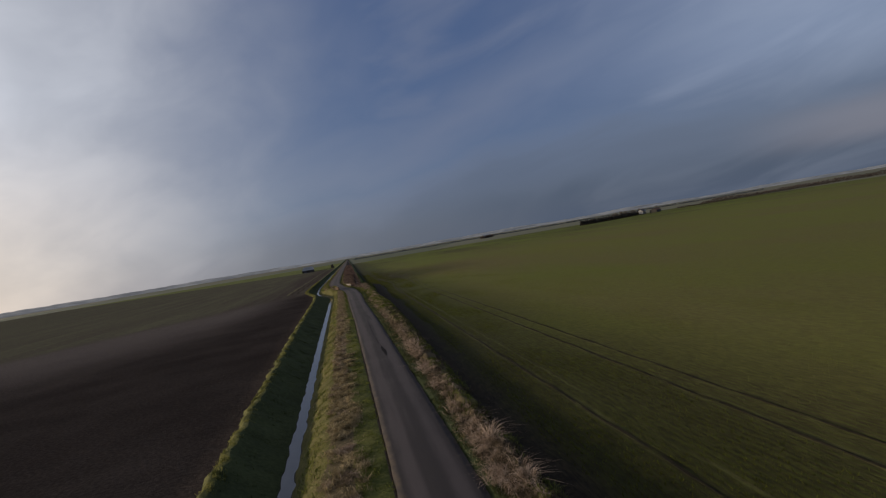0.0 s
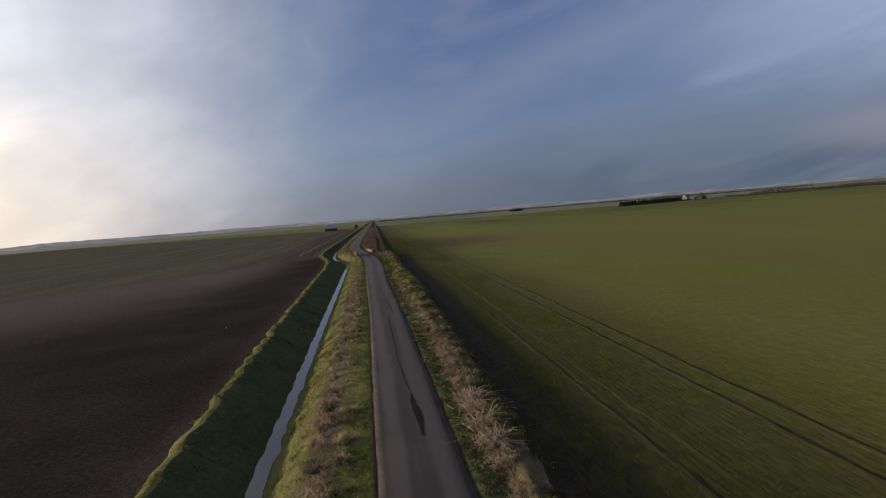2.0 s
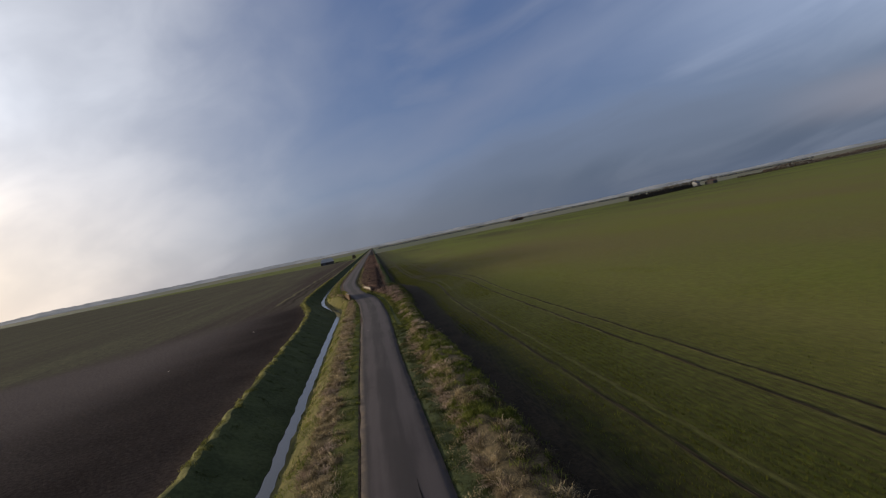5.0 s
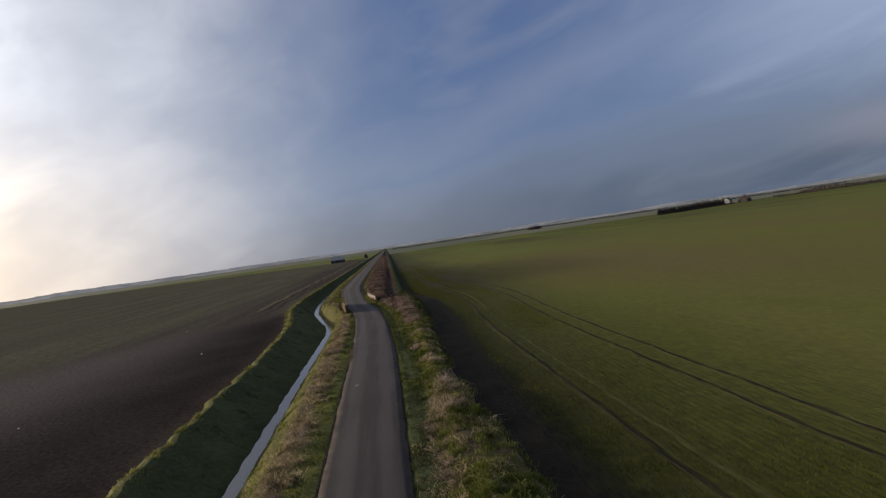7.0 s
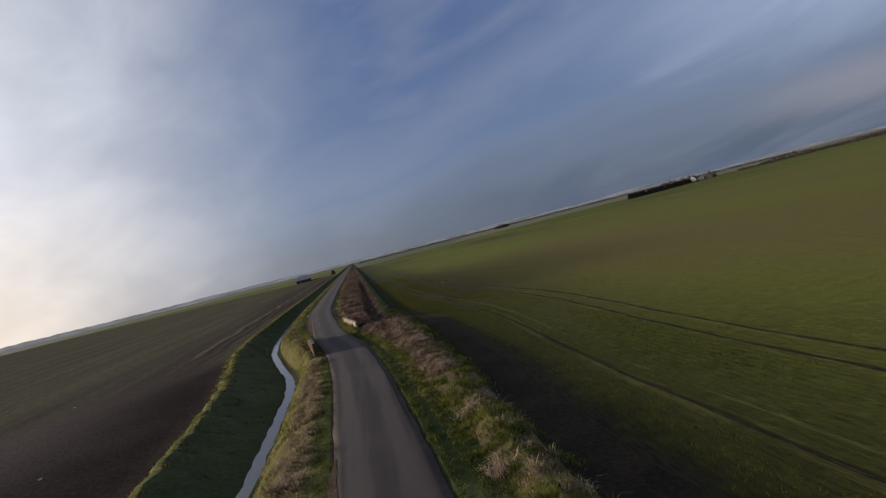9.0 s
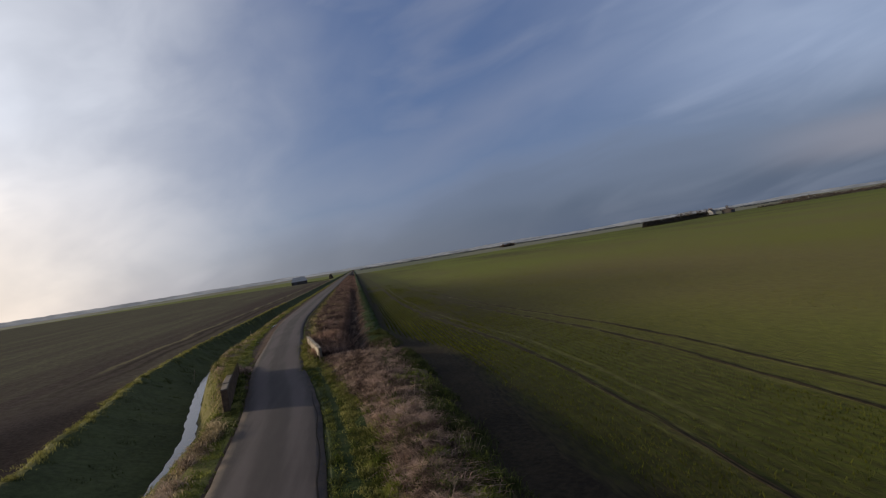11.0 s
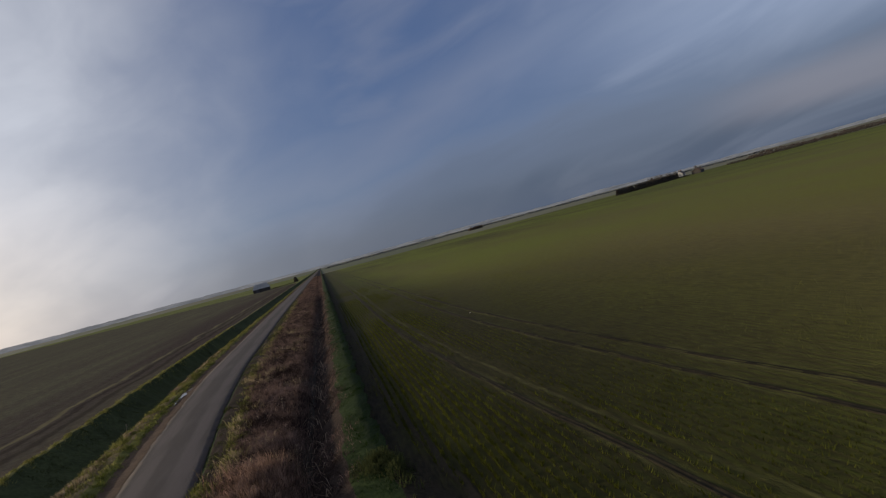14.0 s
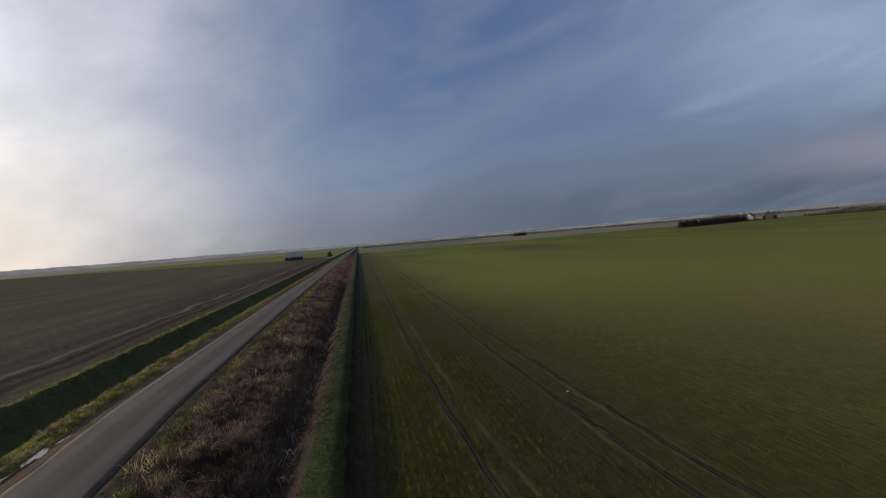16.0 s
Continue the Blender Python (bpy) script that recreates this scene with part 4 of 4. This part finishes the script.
meadow("tussock_grass", 2400, 82, 118, lambda y: (road_r(y) + 1.15, ridge_r(y) - 0.2), (0.14, 0.34), (0.014, 0.030), (0.6, 2.0), "straw", "scattered pale dead tussocks along the verge", gather=0.16, droop=0.5, patch=-0.05, seed=5, sway=(0.3, -0.15))
meadow("tussock_grass", 5000, 84, 122, lambda y: (road_r(y) + 1.2, ridge_r(y) - 0.1), (0.12, 0.30), (0.012, 0.024), (0.4, 1.6), "straw_green", "brown-green tussocks along the verge", gather=0.13, tuft=60, droop=0.5, patch=0.15, seed=14)
meadow("tussock_grass", 34000, -6, 124, lambda y: (ridge_r(y) - 0.9, ridge_r(y) + 0.3), (0.10, 0.30), (0.012, 0.026), (0.3, 1.2), "turf", "green grass on the far side of the ridge", gather=0.14, patch=0.2, seed=15)
meadow("tussock_grass", 40000, 66, 122, lambda y: (road_r(y) + 0.85 + 0.35 * smooth_step(80, 98, y), ridge_r(y) - 0.05), (0.12, 0.34), (0.014, 0.03), (0.3, 1.2), "turf", "lumpy green tussocks along the verge", gather=0.13, tuft=90, patch=0.2, seed=31)
meadow("verge_grass", 9000, 106, 131, lambda y: (road_r(y) + 0.72, road_r(y) + 1.08), (0.08, 0.22), (0.012, 0.026), (0.3, 1.2), "sunny", "yellow-green grass along the crown of the verge", gather=0.12, tuft=50, seed=63)
meadow("dead_grass", 42000, 108, 133, lambda y: (road_r(y) + 1.1 + 0.5 * smooth_step(127, 116, y), 2.75 + 0 * y), (0.14, 0.36), (0.012, 0.026), (0.7, 2.2), "russet", "flattened pinkish dead grass above the culvert", gather=0.17, tuft=60, droop=0.45, patch=0.0, seed=6, sway=(0.35, -0.25))
meadow("dead_grass", 18000, 110, 134, lambda y: (road_r(y) + 1.0 + 0.6 * smooth_step(127, 116, y), 3.1 + 0 * y), (0.12, 0.34), (0.012, 0.026), (0.6, 2.0), "reed", "matted brown dead grass above the culvert", gather=0.2, droop=0.45)
meadow("strip_grass", 30000, 110, 138, lambda y: (2.3 + 0 * y, 4.1 - 0.9 * smooth_step(122, 136, y)), (0.12, 0.34), (0.014, 0.03), (0.3, 1.2), "shade_green", "dark green grass at the edge of the crop", gather=0.18, patch=0.1, seed=17)
meadow("reeds", 140000, 131, 230, lambda y: (road_r(y) + 1.2, 0.18 + 0 * y), (0.16, 0.50), (0.010, 0.020), (0.3, 1.3), "reed", "dense red-brown dead reeds filling the roadside ditch", "reeds", gather=0.26, droop=0.45, fill=0.75, patch=0.26, seed=41, tuft=40)
meadow("ditch_grass", 9000, 132, 215, lambda y: (road_r(y) + 0.7, 0.2 + 0 * y), (0.25, 0.6), (0.012, 0.028), (0.4, 1.6), "straw_green", "grey-green rank grass among the reeds", gather=0.25, tuft=60, droop=0.4, fill=0.4, patch=-0.02, seed=43)
meadow("reeds", 16000, 131.5, 140, lambda y: (road_r(y) + 0.9, 0.25 + 0 * y), (0.4, 0.85), (0.010, 0.022), (0.2, 1.0), "foxy", "taller red-brown reeds behind the bridge wall", "reeds", gather=0.3, droop=0.3, fill=0.5, patch=0.1, seed=19)
meadow("reeds", 40000, 230, 470, lambda y: (road_r(y) + 0.9, 1.4 + 0 * y), (0.3, 0.75), (0.03, 0.08), (0.05, 0.45), "reed", "dense red-brown dead reeds filling the roadside ditch", "reeds", gather=0.25, droop=0.3, fill=0.4)
meadow("ditch_scrub", 40000, 131, 240, lambda y: (0.9 + 0 * y, 1.95 + 0 * y), (0.06, 0.2), (0.010, 0.024), (0.4, 1.6), "reed", "brown dead grass on the ditch side", gather=0.2, droop=0.45, patch=0.15, seed=21)
# the brighter grass tone draws the sunlit line along the reeds
meadow("tussock_grass", 20000, 134, 260, lambda y: (road_r(y) + 0.80, road_r(y) + 1.15), (0.12, 0.32), (0.014, 0.030), (0.4, 1.5), "sunny", "yellow-green tall grass along the sunny edge of the reeds", gather=0.16, tuft=60, droop=0.45, patch=0.25, seed=61)
meadow("reed_plumes", 1300, 131, 190, lambda y: (road_r(y) + 1.2, 1.3 + 0 * y), (0.25, 0.6), (0.014, 0.034), (0.7, 2.2), "plume", "pale bent reed stems above the ditch", "reeds", droop=0.4)
meadow("verge_grass", 15000, 136, 260, lambda y: (road_r(y) + 0.05, road_r(y) + 0.85), (0.05, 0.18), (0.014, 0.03), (0.3, 1.1), "shade_green", "shaded green grass between lane and reeds", gather=0.12)
meadow("strip_grass", 26000, 126, 240, lambda y: (1.9 + 0 * y, 3.0 + 0 * y), (0.03, 0.11), (0.014, 0.03), (0.3, 1.2), "deep_green", "dark green grass strip beside the crop", gather=0.16, patch=0.35, seed=23)


def wall_grass():
    """Dry grass that has grown over the far half of the brick wall's top."""
    k = 5200
    ys = 125.4 + 5.0 * rng.beta(1.7, 1.0, k)
    line = -3.42 - (ys - 122.2) * (1.30 / 8.1)
    xs = line - rng.uniform(-0.11, 0.3, k)
    blade_mesh("wall_grass", np.stack([xs, ys, np.where(xs > line - 0.16, 0.94, 0.74)], 1), rng.uniform(0.08, 0.24, k), rng.uniform(0.014, 0.03, k),
               rng.uniform(0.5, 1.8, k), "sunny", "yellow-green grass overgrowing the brick wall", "grass", 0.6)


wall_grass()
meadow("tussock_grass", 1300, 130.0, 132.0, lambda y: (-5.3 + 0 * y, -4.35 + 0 * y), (0.14, 0.36), (0.014, 0.030), (0.6, 2.0), "russet", "pinkish dead tussock at the end of the brick wall", gather=0.14, droop=0.5)
for x, y, tall, lean in ((2.85, 117.9, 0.75, (0.10, -0.06)), (2.95, 115.8, 0.6, (-0.12, 0.05)), (2.3, 121.5, 0.65, (0.14, 0.1)), (1.9, 124.6, 0.7, (0.05, -0.15)),
                         (2.6, 110.4, 0.5, (0.1, 0.05)), (-9.4, 139.1, 0.7, (0.08, 0.1)), (-8.1, 152.0, 0.55, (0.1, -0.05)), (0.3, 141.0, 0.8, (0.12, 0.05)), (-0.4, 146.5, 0.8, (0.1, -0.12))):
    dead_stalk(x, y, tall, lean, "bare bleached weed stalk standing in dead grass")
for x, y, z, size in ((-13.9, 111.2, 0.0, 0.085), (-17.5, 96.0, 0.0, 0.05), (-11.2, 60.5, 0.0, 0.045), (-22.0, 131.0, 0.0, 0.06), (11.2, 158.5, -0.3, 0.05)):
    stone(x, y, z, size)
meadow("verge_grass", 9000, 128, 140, lambda y: (road_r(y) + 0.05, road_r(y) + 0.50), (0.12, 0.36), (0.014, 0.028), (0.2, 0.8), "sunny", "tall green grass at the foot of the white wall", gather=0.12)
meadow("verge_grass", 5000, 119, 131, lambda y: (road_l(y) - 0.9, road_l(y) - 0.03), (0.06, 0.2), (0.014, 0.028), (0.3, 1.1), "shade_green", "shaded green grass at the foot of the brick wall", gather=0.12)


# ---------------------------------------------------------------- crop rows and clods
def tram_bend(y):
    """How the tramlines swing with the headland past the bridge."""
    knots, swing = zip(*TRAM_BEND)
    return sum(np.interp(np.asarray(y) + step, knots, swing) for step in range(-6, 7, 2)) / 7


def crop_leaves():
    """Drilled rows of short cereal leaves, one tapered leaf a triangle."""
    xs, ys, big = [], [], []
    for x0, x1, gap, per_metre, size in ((3.3, 12.0, 0.25, 34.0, 0.68), (12.0, 26.0, 0.25, 15.0, 0.55), (26.0, 40.0, 0.5, 9.0, 0.6)):
        for x in np.arange(x0, x1, gap):
            n = int(235 * per_metre)
            y = rng.uniform(2, 237, n)
            xs.append(x + rng.normal(0, 0.075 * size, n) * (1 - 0.6 * smooth_step(118, 134, y)) + 0.03 * np.sin(y * 0.37 + x))
            ys.append(y)
            big.append(np.full(n, size))
    for x in np.arange(3.55, 9.0, 0.25):
        n = 2300
        y = rng.uniform(126, 222, n)
        xs.append(x + rng.normal(0, 0.02, n) + 0.03 * np.sin(y * 0.37 + x))
        ys.append(y)
        big.append(np.full(n, 0.95))
    xs, ys, big = np.concatenate(xs), np.concatenate(ys), np.concatenate(big)
    thin = np.array([noise.noise(Vector((x * 0.30, y * 0.10, 4.0))) for x, y in zip(xs, ys)])
    margin = xs - field_edge(ys)
    bare = 1.4 * smooth_step(0.7, -0.5, margin) + 0.30 * smooth_step(7.0, 14.0, xs)
    keep = thin > rng.uniform(-0.45, 0.2, len(xs)) + bare
    for line, half in TRAMLINES:
        keep &= np.abs(xs - line - tram_bend(ys)) > half * (1 + 0.8 * smooth_step(110, 135, ys)) + 0.10
    keep &= rng.uniform(0, 1, len(xs)) > np.maximum(smooth_step(150, 237, ys), smooth_step(26, 44, xs))
    xs, ys, big = xs[keep], ys[keep], big[keep]
    k = len(xs)
    ang, tall, wide = rng.uniform(0, 2 * math.pi, k), rng.uniform(0.06, 0.15, k) * big, rng.uniform(0.025, 0.055, k) * big
    face = rng.uniform(0, 2 * math.pi, k)
    foot = np.stack([xs, ys, np.full(k, -0.33)], 1)
    side = np.stack([np.cos(face), np.sin(face), np.zeros(k)], 1) * (wide / 2)[:, None]
    tip = foot + np.stack([np.cos(ang) * tall * 0.7, np.sin(ang) * tall * 0.7, tall + 0.03], 1)
    verts = np.stack([foot - side, foot + side, tip], 1).reshape(-1)
    me = bpy.data.meshes.new("crop_leaves")
    me.vertices.add(3 * k)
    me.vertices.foreach_set("co", verts.astype(np.float32))
    me.loops.add(3 * k)
    me.loops.foreach_set("vertex_index", np.arange(3 * k, dtype=np.int32))
    me.polygons.add(k)
    me.polygons.foreach_set("loop_start", np.arange(0, 3 * k, 3, dtype=np.int32))
    me.materials.append(MAT["seedling"])
    me.update(calc_edges=True)
    tagged(new("crop_leaves", me), "rows of short young winter cereal in brown soil", "crop", kind="stuff")


crop_leaves()


def wheel_rut(x, y0, y1, wide, sink):
    """A tractor wheel's rut: two low ridges of pressed soil along the rows."""
    ys = np.arange(y0, y1, 1.2)
    verts, faces = [], []
    prof = [(-1.0, -0.01), (-0.7, sink * 0.6), (-0.35, 0.004), (0.35, 0.004), (0.7, sink * 0.7), (1.0, -0.01)]
    for y in ys:
        mid = x(y) + 0.03 * math.sin(y * 0.9) + 0.02 * math.sin(y * 2.7)
        spread = 1 + 0.8 * float(smooth_step(110, 135, y))
        for u, z in prof:
            verts.append((mid + u * wide * spread * (1 + 0.1 * math.sin(y * 1.9 + u)), y, -0.3 + z * (1 + 0.4 * math.sin(y * 3.3 + 2 * u))))
    w = len(prof)
    for i in range(len(ys) - 1):
        for j in range(w - 1):
            a = i * w + j
            faces.append((a, a + 1, a + 1 + w, a + w))
    ob = mesh_object("wheel_rut", verts, faces, ["rut"], smooth=True)
    tagged(ob, "dark pressed tractor rut through the green crop", "wheel rut", "tramlines in the crop", "structure")


for at, half in TRAMLINES:
    if half < 0.03:
        continue
    wheel_rut(lambda y, a=at: a + float(tram_bend(y)), -20, 330, half, 0.035)
wheel_rut(lambda y: 3.6 + 0.85 * float(smooth_step(148, 131, y)), 126, 420, 0.075, 0.025)


# ---------------------------------------------------------------- buildings
def gable(bm, length, depth, eaves, ridge, over=0.0, thick=0.0, hip=0.0):
    """A house's body, or with thick its two roof slopes."""
    a, b = length / 2 + over, depth / 2 + over
    drop = (ridge - eaves) / (depth / 2) * over
    if not thick:
        pts = [(-a, -b, 0), (a, -b, 0), (a, b, 0), (-a, b, 0), (-a, -b, eaves), (a, -b, eaves), (a, b, eaves), (-a, b, eaves), (hip - a, 0, ridge), (a - hip, 0, ridge)]
        quads = [(0, 1, 5, 4), (2, 3, 7, 6), (1, 2, 6, 9, 5), (3, 0, 4, 8, 7), (4, 5, 9, 8), (6, 7, 8, 9), (3, 2, 1, 0)]
    else:
        e, r = eaves - drop, ridge
        pts = [(-a, -b, e), (a, -b, e), (a - hip, 0, r), (hip - a, 0, r), (a, b, e), (-a, b, e)]
        pts += [(x, y, z + thick) for x, y, z in pts]
        quads = [(0, 3, 2, 1), (3, 5, 4, 2), (6, 7, 8, 9), (9, 8, 10, 11), (0, 1, 7, 6), (4, 5, 11, 10), (0, 6, 9, 3), (3, 9, 11, 5), (1, 2, 8, 7), (2, 4, 10, 8)]
    vs = [bm.verts.new(p) for p in pts]
    for q in quads:
        bm.faces.new([vs[k] for k in q])
    return bm


def building(name, place, turn, length, depth, eaves, ridge, wall, roof, label, category, windows=0, chimney=False, doors=0, hip=0.0):
    root = thing(name, place, label, category, turn=turn)
    bm = bmesh.new()
    part("wall", gable(bm, length, depth, eaves, ridge, hip=hip), wall, root)
    bm = bmesh.new()
    top = part("roof", gable(bm, length, depth, eaves + 0.02, ridge + 0.02, 0.25, 0.12, hip), roof, root)
    if chimney:
        for x in (-length * 0.36, length * 0.36):
            bm = bmesh.new()
            box(bm, x - 0.35, x + 0.35, -0.3, 0.3, ridge - 0.4, ridge + 1.1, 0.03)
            part("chimney", bm, "brick", top)
    for k in range(windows):
        x = -length / 2 + length * (k % (windows // 2) + 0.75) / (windows / 2 + 0.5)
        z = 1.0 if k < windows // 2 else eaves - 1.5
        bm = bmesh.new()
        box(bm, x - 0.5, x + 0.5, -depth / 2 - 0.04, -depth / 2 + 0.02, z, z + 1.2)
        win = part("window", bm, "white_paint", root)
        bm = bmesh.new()
        box(bm, x - 0.42, x + 0.42, -depth / 2 - 0.06, -depth / 2 - 0.03, z + 0.08, z + 1.12)
        part("pane", bm, "glass", win)
    for k in range(doors):
        x = -length / 4 + k * length / 2
        bm = bmesh.new()
        box(bm, x - 1.1, x + 1.1, -depth / 2 - 0.06, -depth / 2 + 0.02, 0.0, min(eaves - 0.2, 2.4), 0.02)
        part("door", bm, "slate", root, "dark grey sliding door")
    return root


building("barn", (-34.5, 470, 0.0), 4, 10.0, 6.4, 2.2, 4.8, "boards", "sheet", "black boarded field barn with a grey sheet roof", "barn", doors=1, hip=1.6)
building("farmhouse", (304, 512, -0.3), 38, 8.0, 5.5, 3.2, 5.4, "render", "slate", "white rendered farmhouse with a slate roof", "house", 6, True)
building("outbuilding", (316, 506, -0.3), 38, 12.0, 7.0, 2.4, 4.0, "boards", "tile", "low dark farm outbuilding with a tiled roof", "outbuilding", doors=2)


# ---------------------------------------------------------------- trees and hedges
def leaf_cloud(n, shape, size):
    """n small crossed flakes placed by shape(); returns vertices and faces."""
    verts, faces = [], []
    for i in range(n):
        x, y, z = shape()
        a, t = rng.uniform(0, 6.28), rng.uniform(-0.6, 0.6)
        s = size * rng.uniform(0.5, 1.3)
        u = np.array([math.cos(a), math.sin(a), t]) * s
        v = np.array([-math.sin(a) * 0.4, math.cos(a) * 0.4, 1.0]) * s * 0.7
        base = len(verts)
        p = np.array([x, y, z])
        verts += [tuple(p - u), tuple(p - v), tuple(p + u * 0.9), tuple(p + v * 1.1)]
        faces.append((base, base + 1, base + 2, base + 3))
    return verts, faces


def tree(name, place, tall, spread, kind, label, group, flakes=420):
    root = thing(name, place, label, "tree", group)
    bm = bmesh.new()
    tapered(bm, (0, 0, -0.1), (0, 0, tall * (0.9 if kind == "conifer" else 0.45)), 0.035 * tall, 0.012 * tall)
    limbs = []
    if kind != "conifer":
        for k in range(9):
            a = k * 2.4 + rng.uniform(-0.4, 0.4)
            z0 = tall * rng.uniform(0.22, 0.45)
            tip = (math.cos(a) * spread * rng.uniform(0.5, 0.9), math.sin(a) * spread * rng.uniform(0.5, 0.9), tall * rng.uniform(0.6, 0.95))
            tapered(bm, (0, 0, z0), tip, 0.016 * tall, 0.004 * tall, 5)
            limbs.append(tip)
    part("trunk", bm, "bark", root)

    def cone():
        h = rng.uniform(0.03, 1.0)
        r = spread * (1.02 - h) ** 0.45 * math.sqrt(rng.uniform(0.25, 1.0))
        a = rng.uniform(0, 6.28)
        return r * math.cos(a), r * math.sin(a), h * tall

    def dome():
        a, h = rng.uniform(0, 6.28), rng.uniform(0.0, 1.0)
        r = spread * math.sqrt(max(0.05, 1 - (h * 1.15 - 0.25) ** 2)) * math.sqrt(rng.uniform(0.3, 1.0)) * (0.85 + 0.2 * math.sin(3 * a) + 0.1 * math.sin(7 * a + 5 * h))
        return r * math.cos(a), r * math.sin(a), h * tall

    def cluster():
        t = limbs[rng.integers(0, len(limbs))]
        return tuple(np.array(t) * rng.uniform(0.75, 1.05) + rng.normal(0, spread * 0.22, 3))

    verts, faces = leaf_cloud(flakes, {"conifer": cone, "round": dome}.get(kind, cluster), 0.22 if kind == "bare" else 0.32)
    me = bpy.data.meshes.new("crown")
    me.from_pydata(verts, [], faces)
    me.materials.append(MAT["twigs" if kind == "bare" else "conifer"])
    crown = new("crown", me)
    crown.parent = root
    return root


tree("bush", (-14.6, 490, 0.0), 3.3, 1.6, "round", "small dark evergreen bush on the ditch bank", "", 300)
first = tree("conifer", (215, 466, -0.3), 4.1, 1.9, "conifer", "dark brownish conifer in a dense shelter belt", "shelter belt conifers", 420)
second = tree("conifer", (217, 469, -0.3), 3.5, 1.8, "conifer", "dark brownish conifer in a dense shelter belt", "shelter belt conifers", 420)
for k in range(1, 46):
    u = k / 46
    spot = (215 + 82 * u + rng.normal(0, 0.6), 466 + 41 * u + rng.normal(0, 1.2), -0.3)
    copy_thing(first if k % 2 else second, Matrix.Translation(spot) @ Matrix.Rotation(rng.uniform(0, 6.28), 4, "Z"))
bare = tree("bare_tree", (299, 520, -0.3), 6.5, 3.0, "bare", "leafless winter tree beside the farmhouse", "bare farm trees", 320)
for x, y in ((288, 517), (310, 524), (328, 520), (272, 508), (280, 512)):
    copy_thing(bare, Matrix.Translation((x, y, -0.3)) @ Matrix.Rotation(rng.uniform(0, 6.28), 4, "Z"))


def hedge(points, tall, deep, per_metre, mat, label, size=0.35, name="hedge"):
    """A long uneven hedge of flakes along straight runs."""
    verts, faces = [], []
    for a, b in zip(points, points[1:]):
        a, b = np.array(a, dtype=float), np.array(b, dtype=float)
        run = np.linalg.norm(b - a)
        across = np.array([-(b - a)[1], (b - a)[0]]) / run

        def spot():
            u = rng.uniform(0, 1)
            p = a + (b - a) * u + across * rng.normal(0, deep / 3)
            h = tall * (0.75 + 0.5 * noise.noise(Vector((p[0] * 0.06, p[1] * 0.06, tall))))
            return p[0], p[1], -0.3 + h * rng.uniform(0.0, 1.0)
        v, f = leaf_cloud(int(run * per_metre), spot, size)
        off = len(verts)
        verts += v
        faces += [tuple(k + off for k in q) for q in f]
    me = bpy.data.meshes.new(name)
    me.from_pydata(verts, [], faces)
    me.materials.append(MAT[mat])
    return tagged(new(name, me), label, "hedge", kind="stuff")


hedge([(214, 462), (300, 498)], 1.4, 2.0, 14, "hedge", "brown winter scrub along the field edge")
hedge([(330, 490), (420, 440), (520, 330)], 1.8, 2.5, 22, "twigs", "brown winter hedge along the far field edge", 0.35)
hedge([(380, 520), (520, 470), (700, 330)], 3.6, 10.0, 16, "twigs", "brown bare trees along the far field edge", 0.6)
hedge([(-29, 472), (-15, 490)], 0.8, 1.0, 30, "hedge", "low dark weedy bank beside the barn", 0.25)
hedge([(-2.5, 470), (3.5, 474)], 0.8, 0.8, 30, "hedge", "dark scrub across the end of the ditch", 0.25)
hedge([(12, 1150), (120, 1200), (300, 1240), (520, 1180), (900, 1020)], 3.4, 10.0, 3.0, "far_wood", "distant line of trees, greyed in colour for haze", 1.5, "tree_line")
hedge([(240, 940), (262, 945)], 6.0, 8.0, 30, "twigs", "distant clump of trees round a farm", 1.0, "tree_clump")
building("outbuilding", (252, 948, -0.3), 10, 14.0, 8.0, 3.5, 6.0, "boards", "sheet", "distant dark farm shed among trees", "outbuilding")


# ---------------------------------------------------------------- distance
def hills():
    steps = 1400
    verts, faces = [], []
    for i in range(steps + 1):
        a = 2 * math.pi * i / steps
        d = Vector((math.sin(a), math.cos(a), 0))
        left = max(0.0, -math.sin(a))
        h = 15 + 10 * noise.noise(d * 2.3) + 8 * noise.noise(d * 9.0) + 3.0 * noise.noise(d * 31.0) + 2.5 * noise.noise(d * 140.0) + 1.5 * noise.noise(d * 420.0) + left * (14 + 13 * noise.noise(d * 15.0) + 5 * noise.noise(d * 70.0))
        h = max(h, 4.0)
        for r, z in ((3300, -2.0), (3450, h * 0.75), (3600, h), (3900, -2.0)):
            verts.append((d.x * r, d.y * r, z))
    for i in range(steps):
        for j in range(3):
            a = i * 4 + j
            faces.append((a, a + 4, a + 5, a + 1))
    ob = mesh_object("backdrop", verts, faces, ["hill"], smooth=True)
    tagged(ob, "low wooded rises along the horizon, haze put into their blue-grey colour", "hills", kind="structure")


hills()
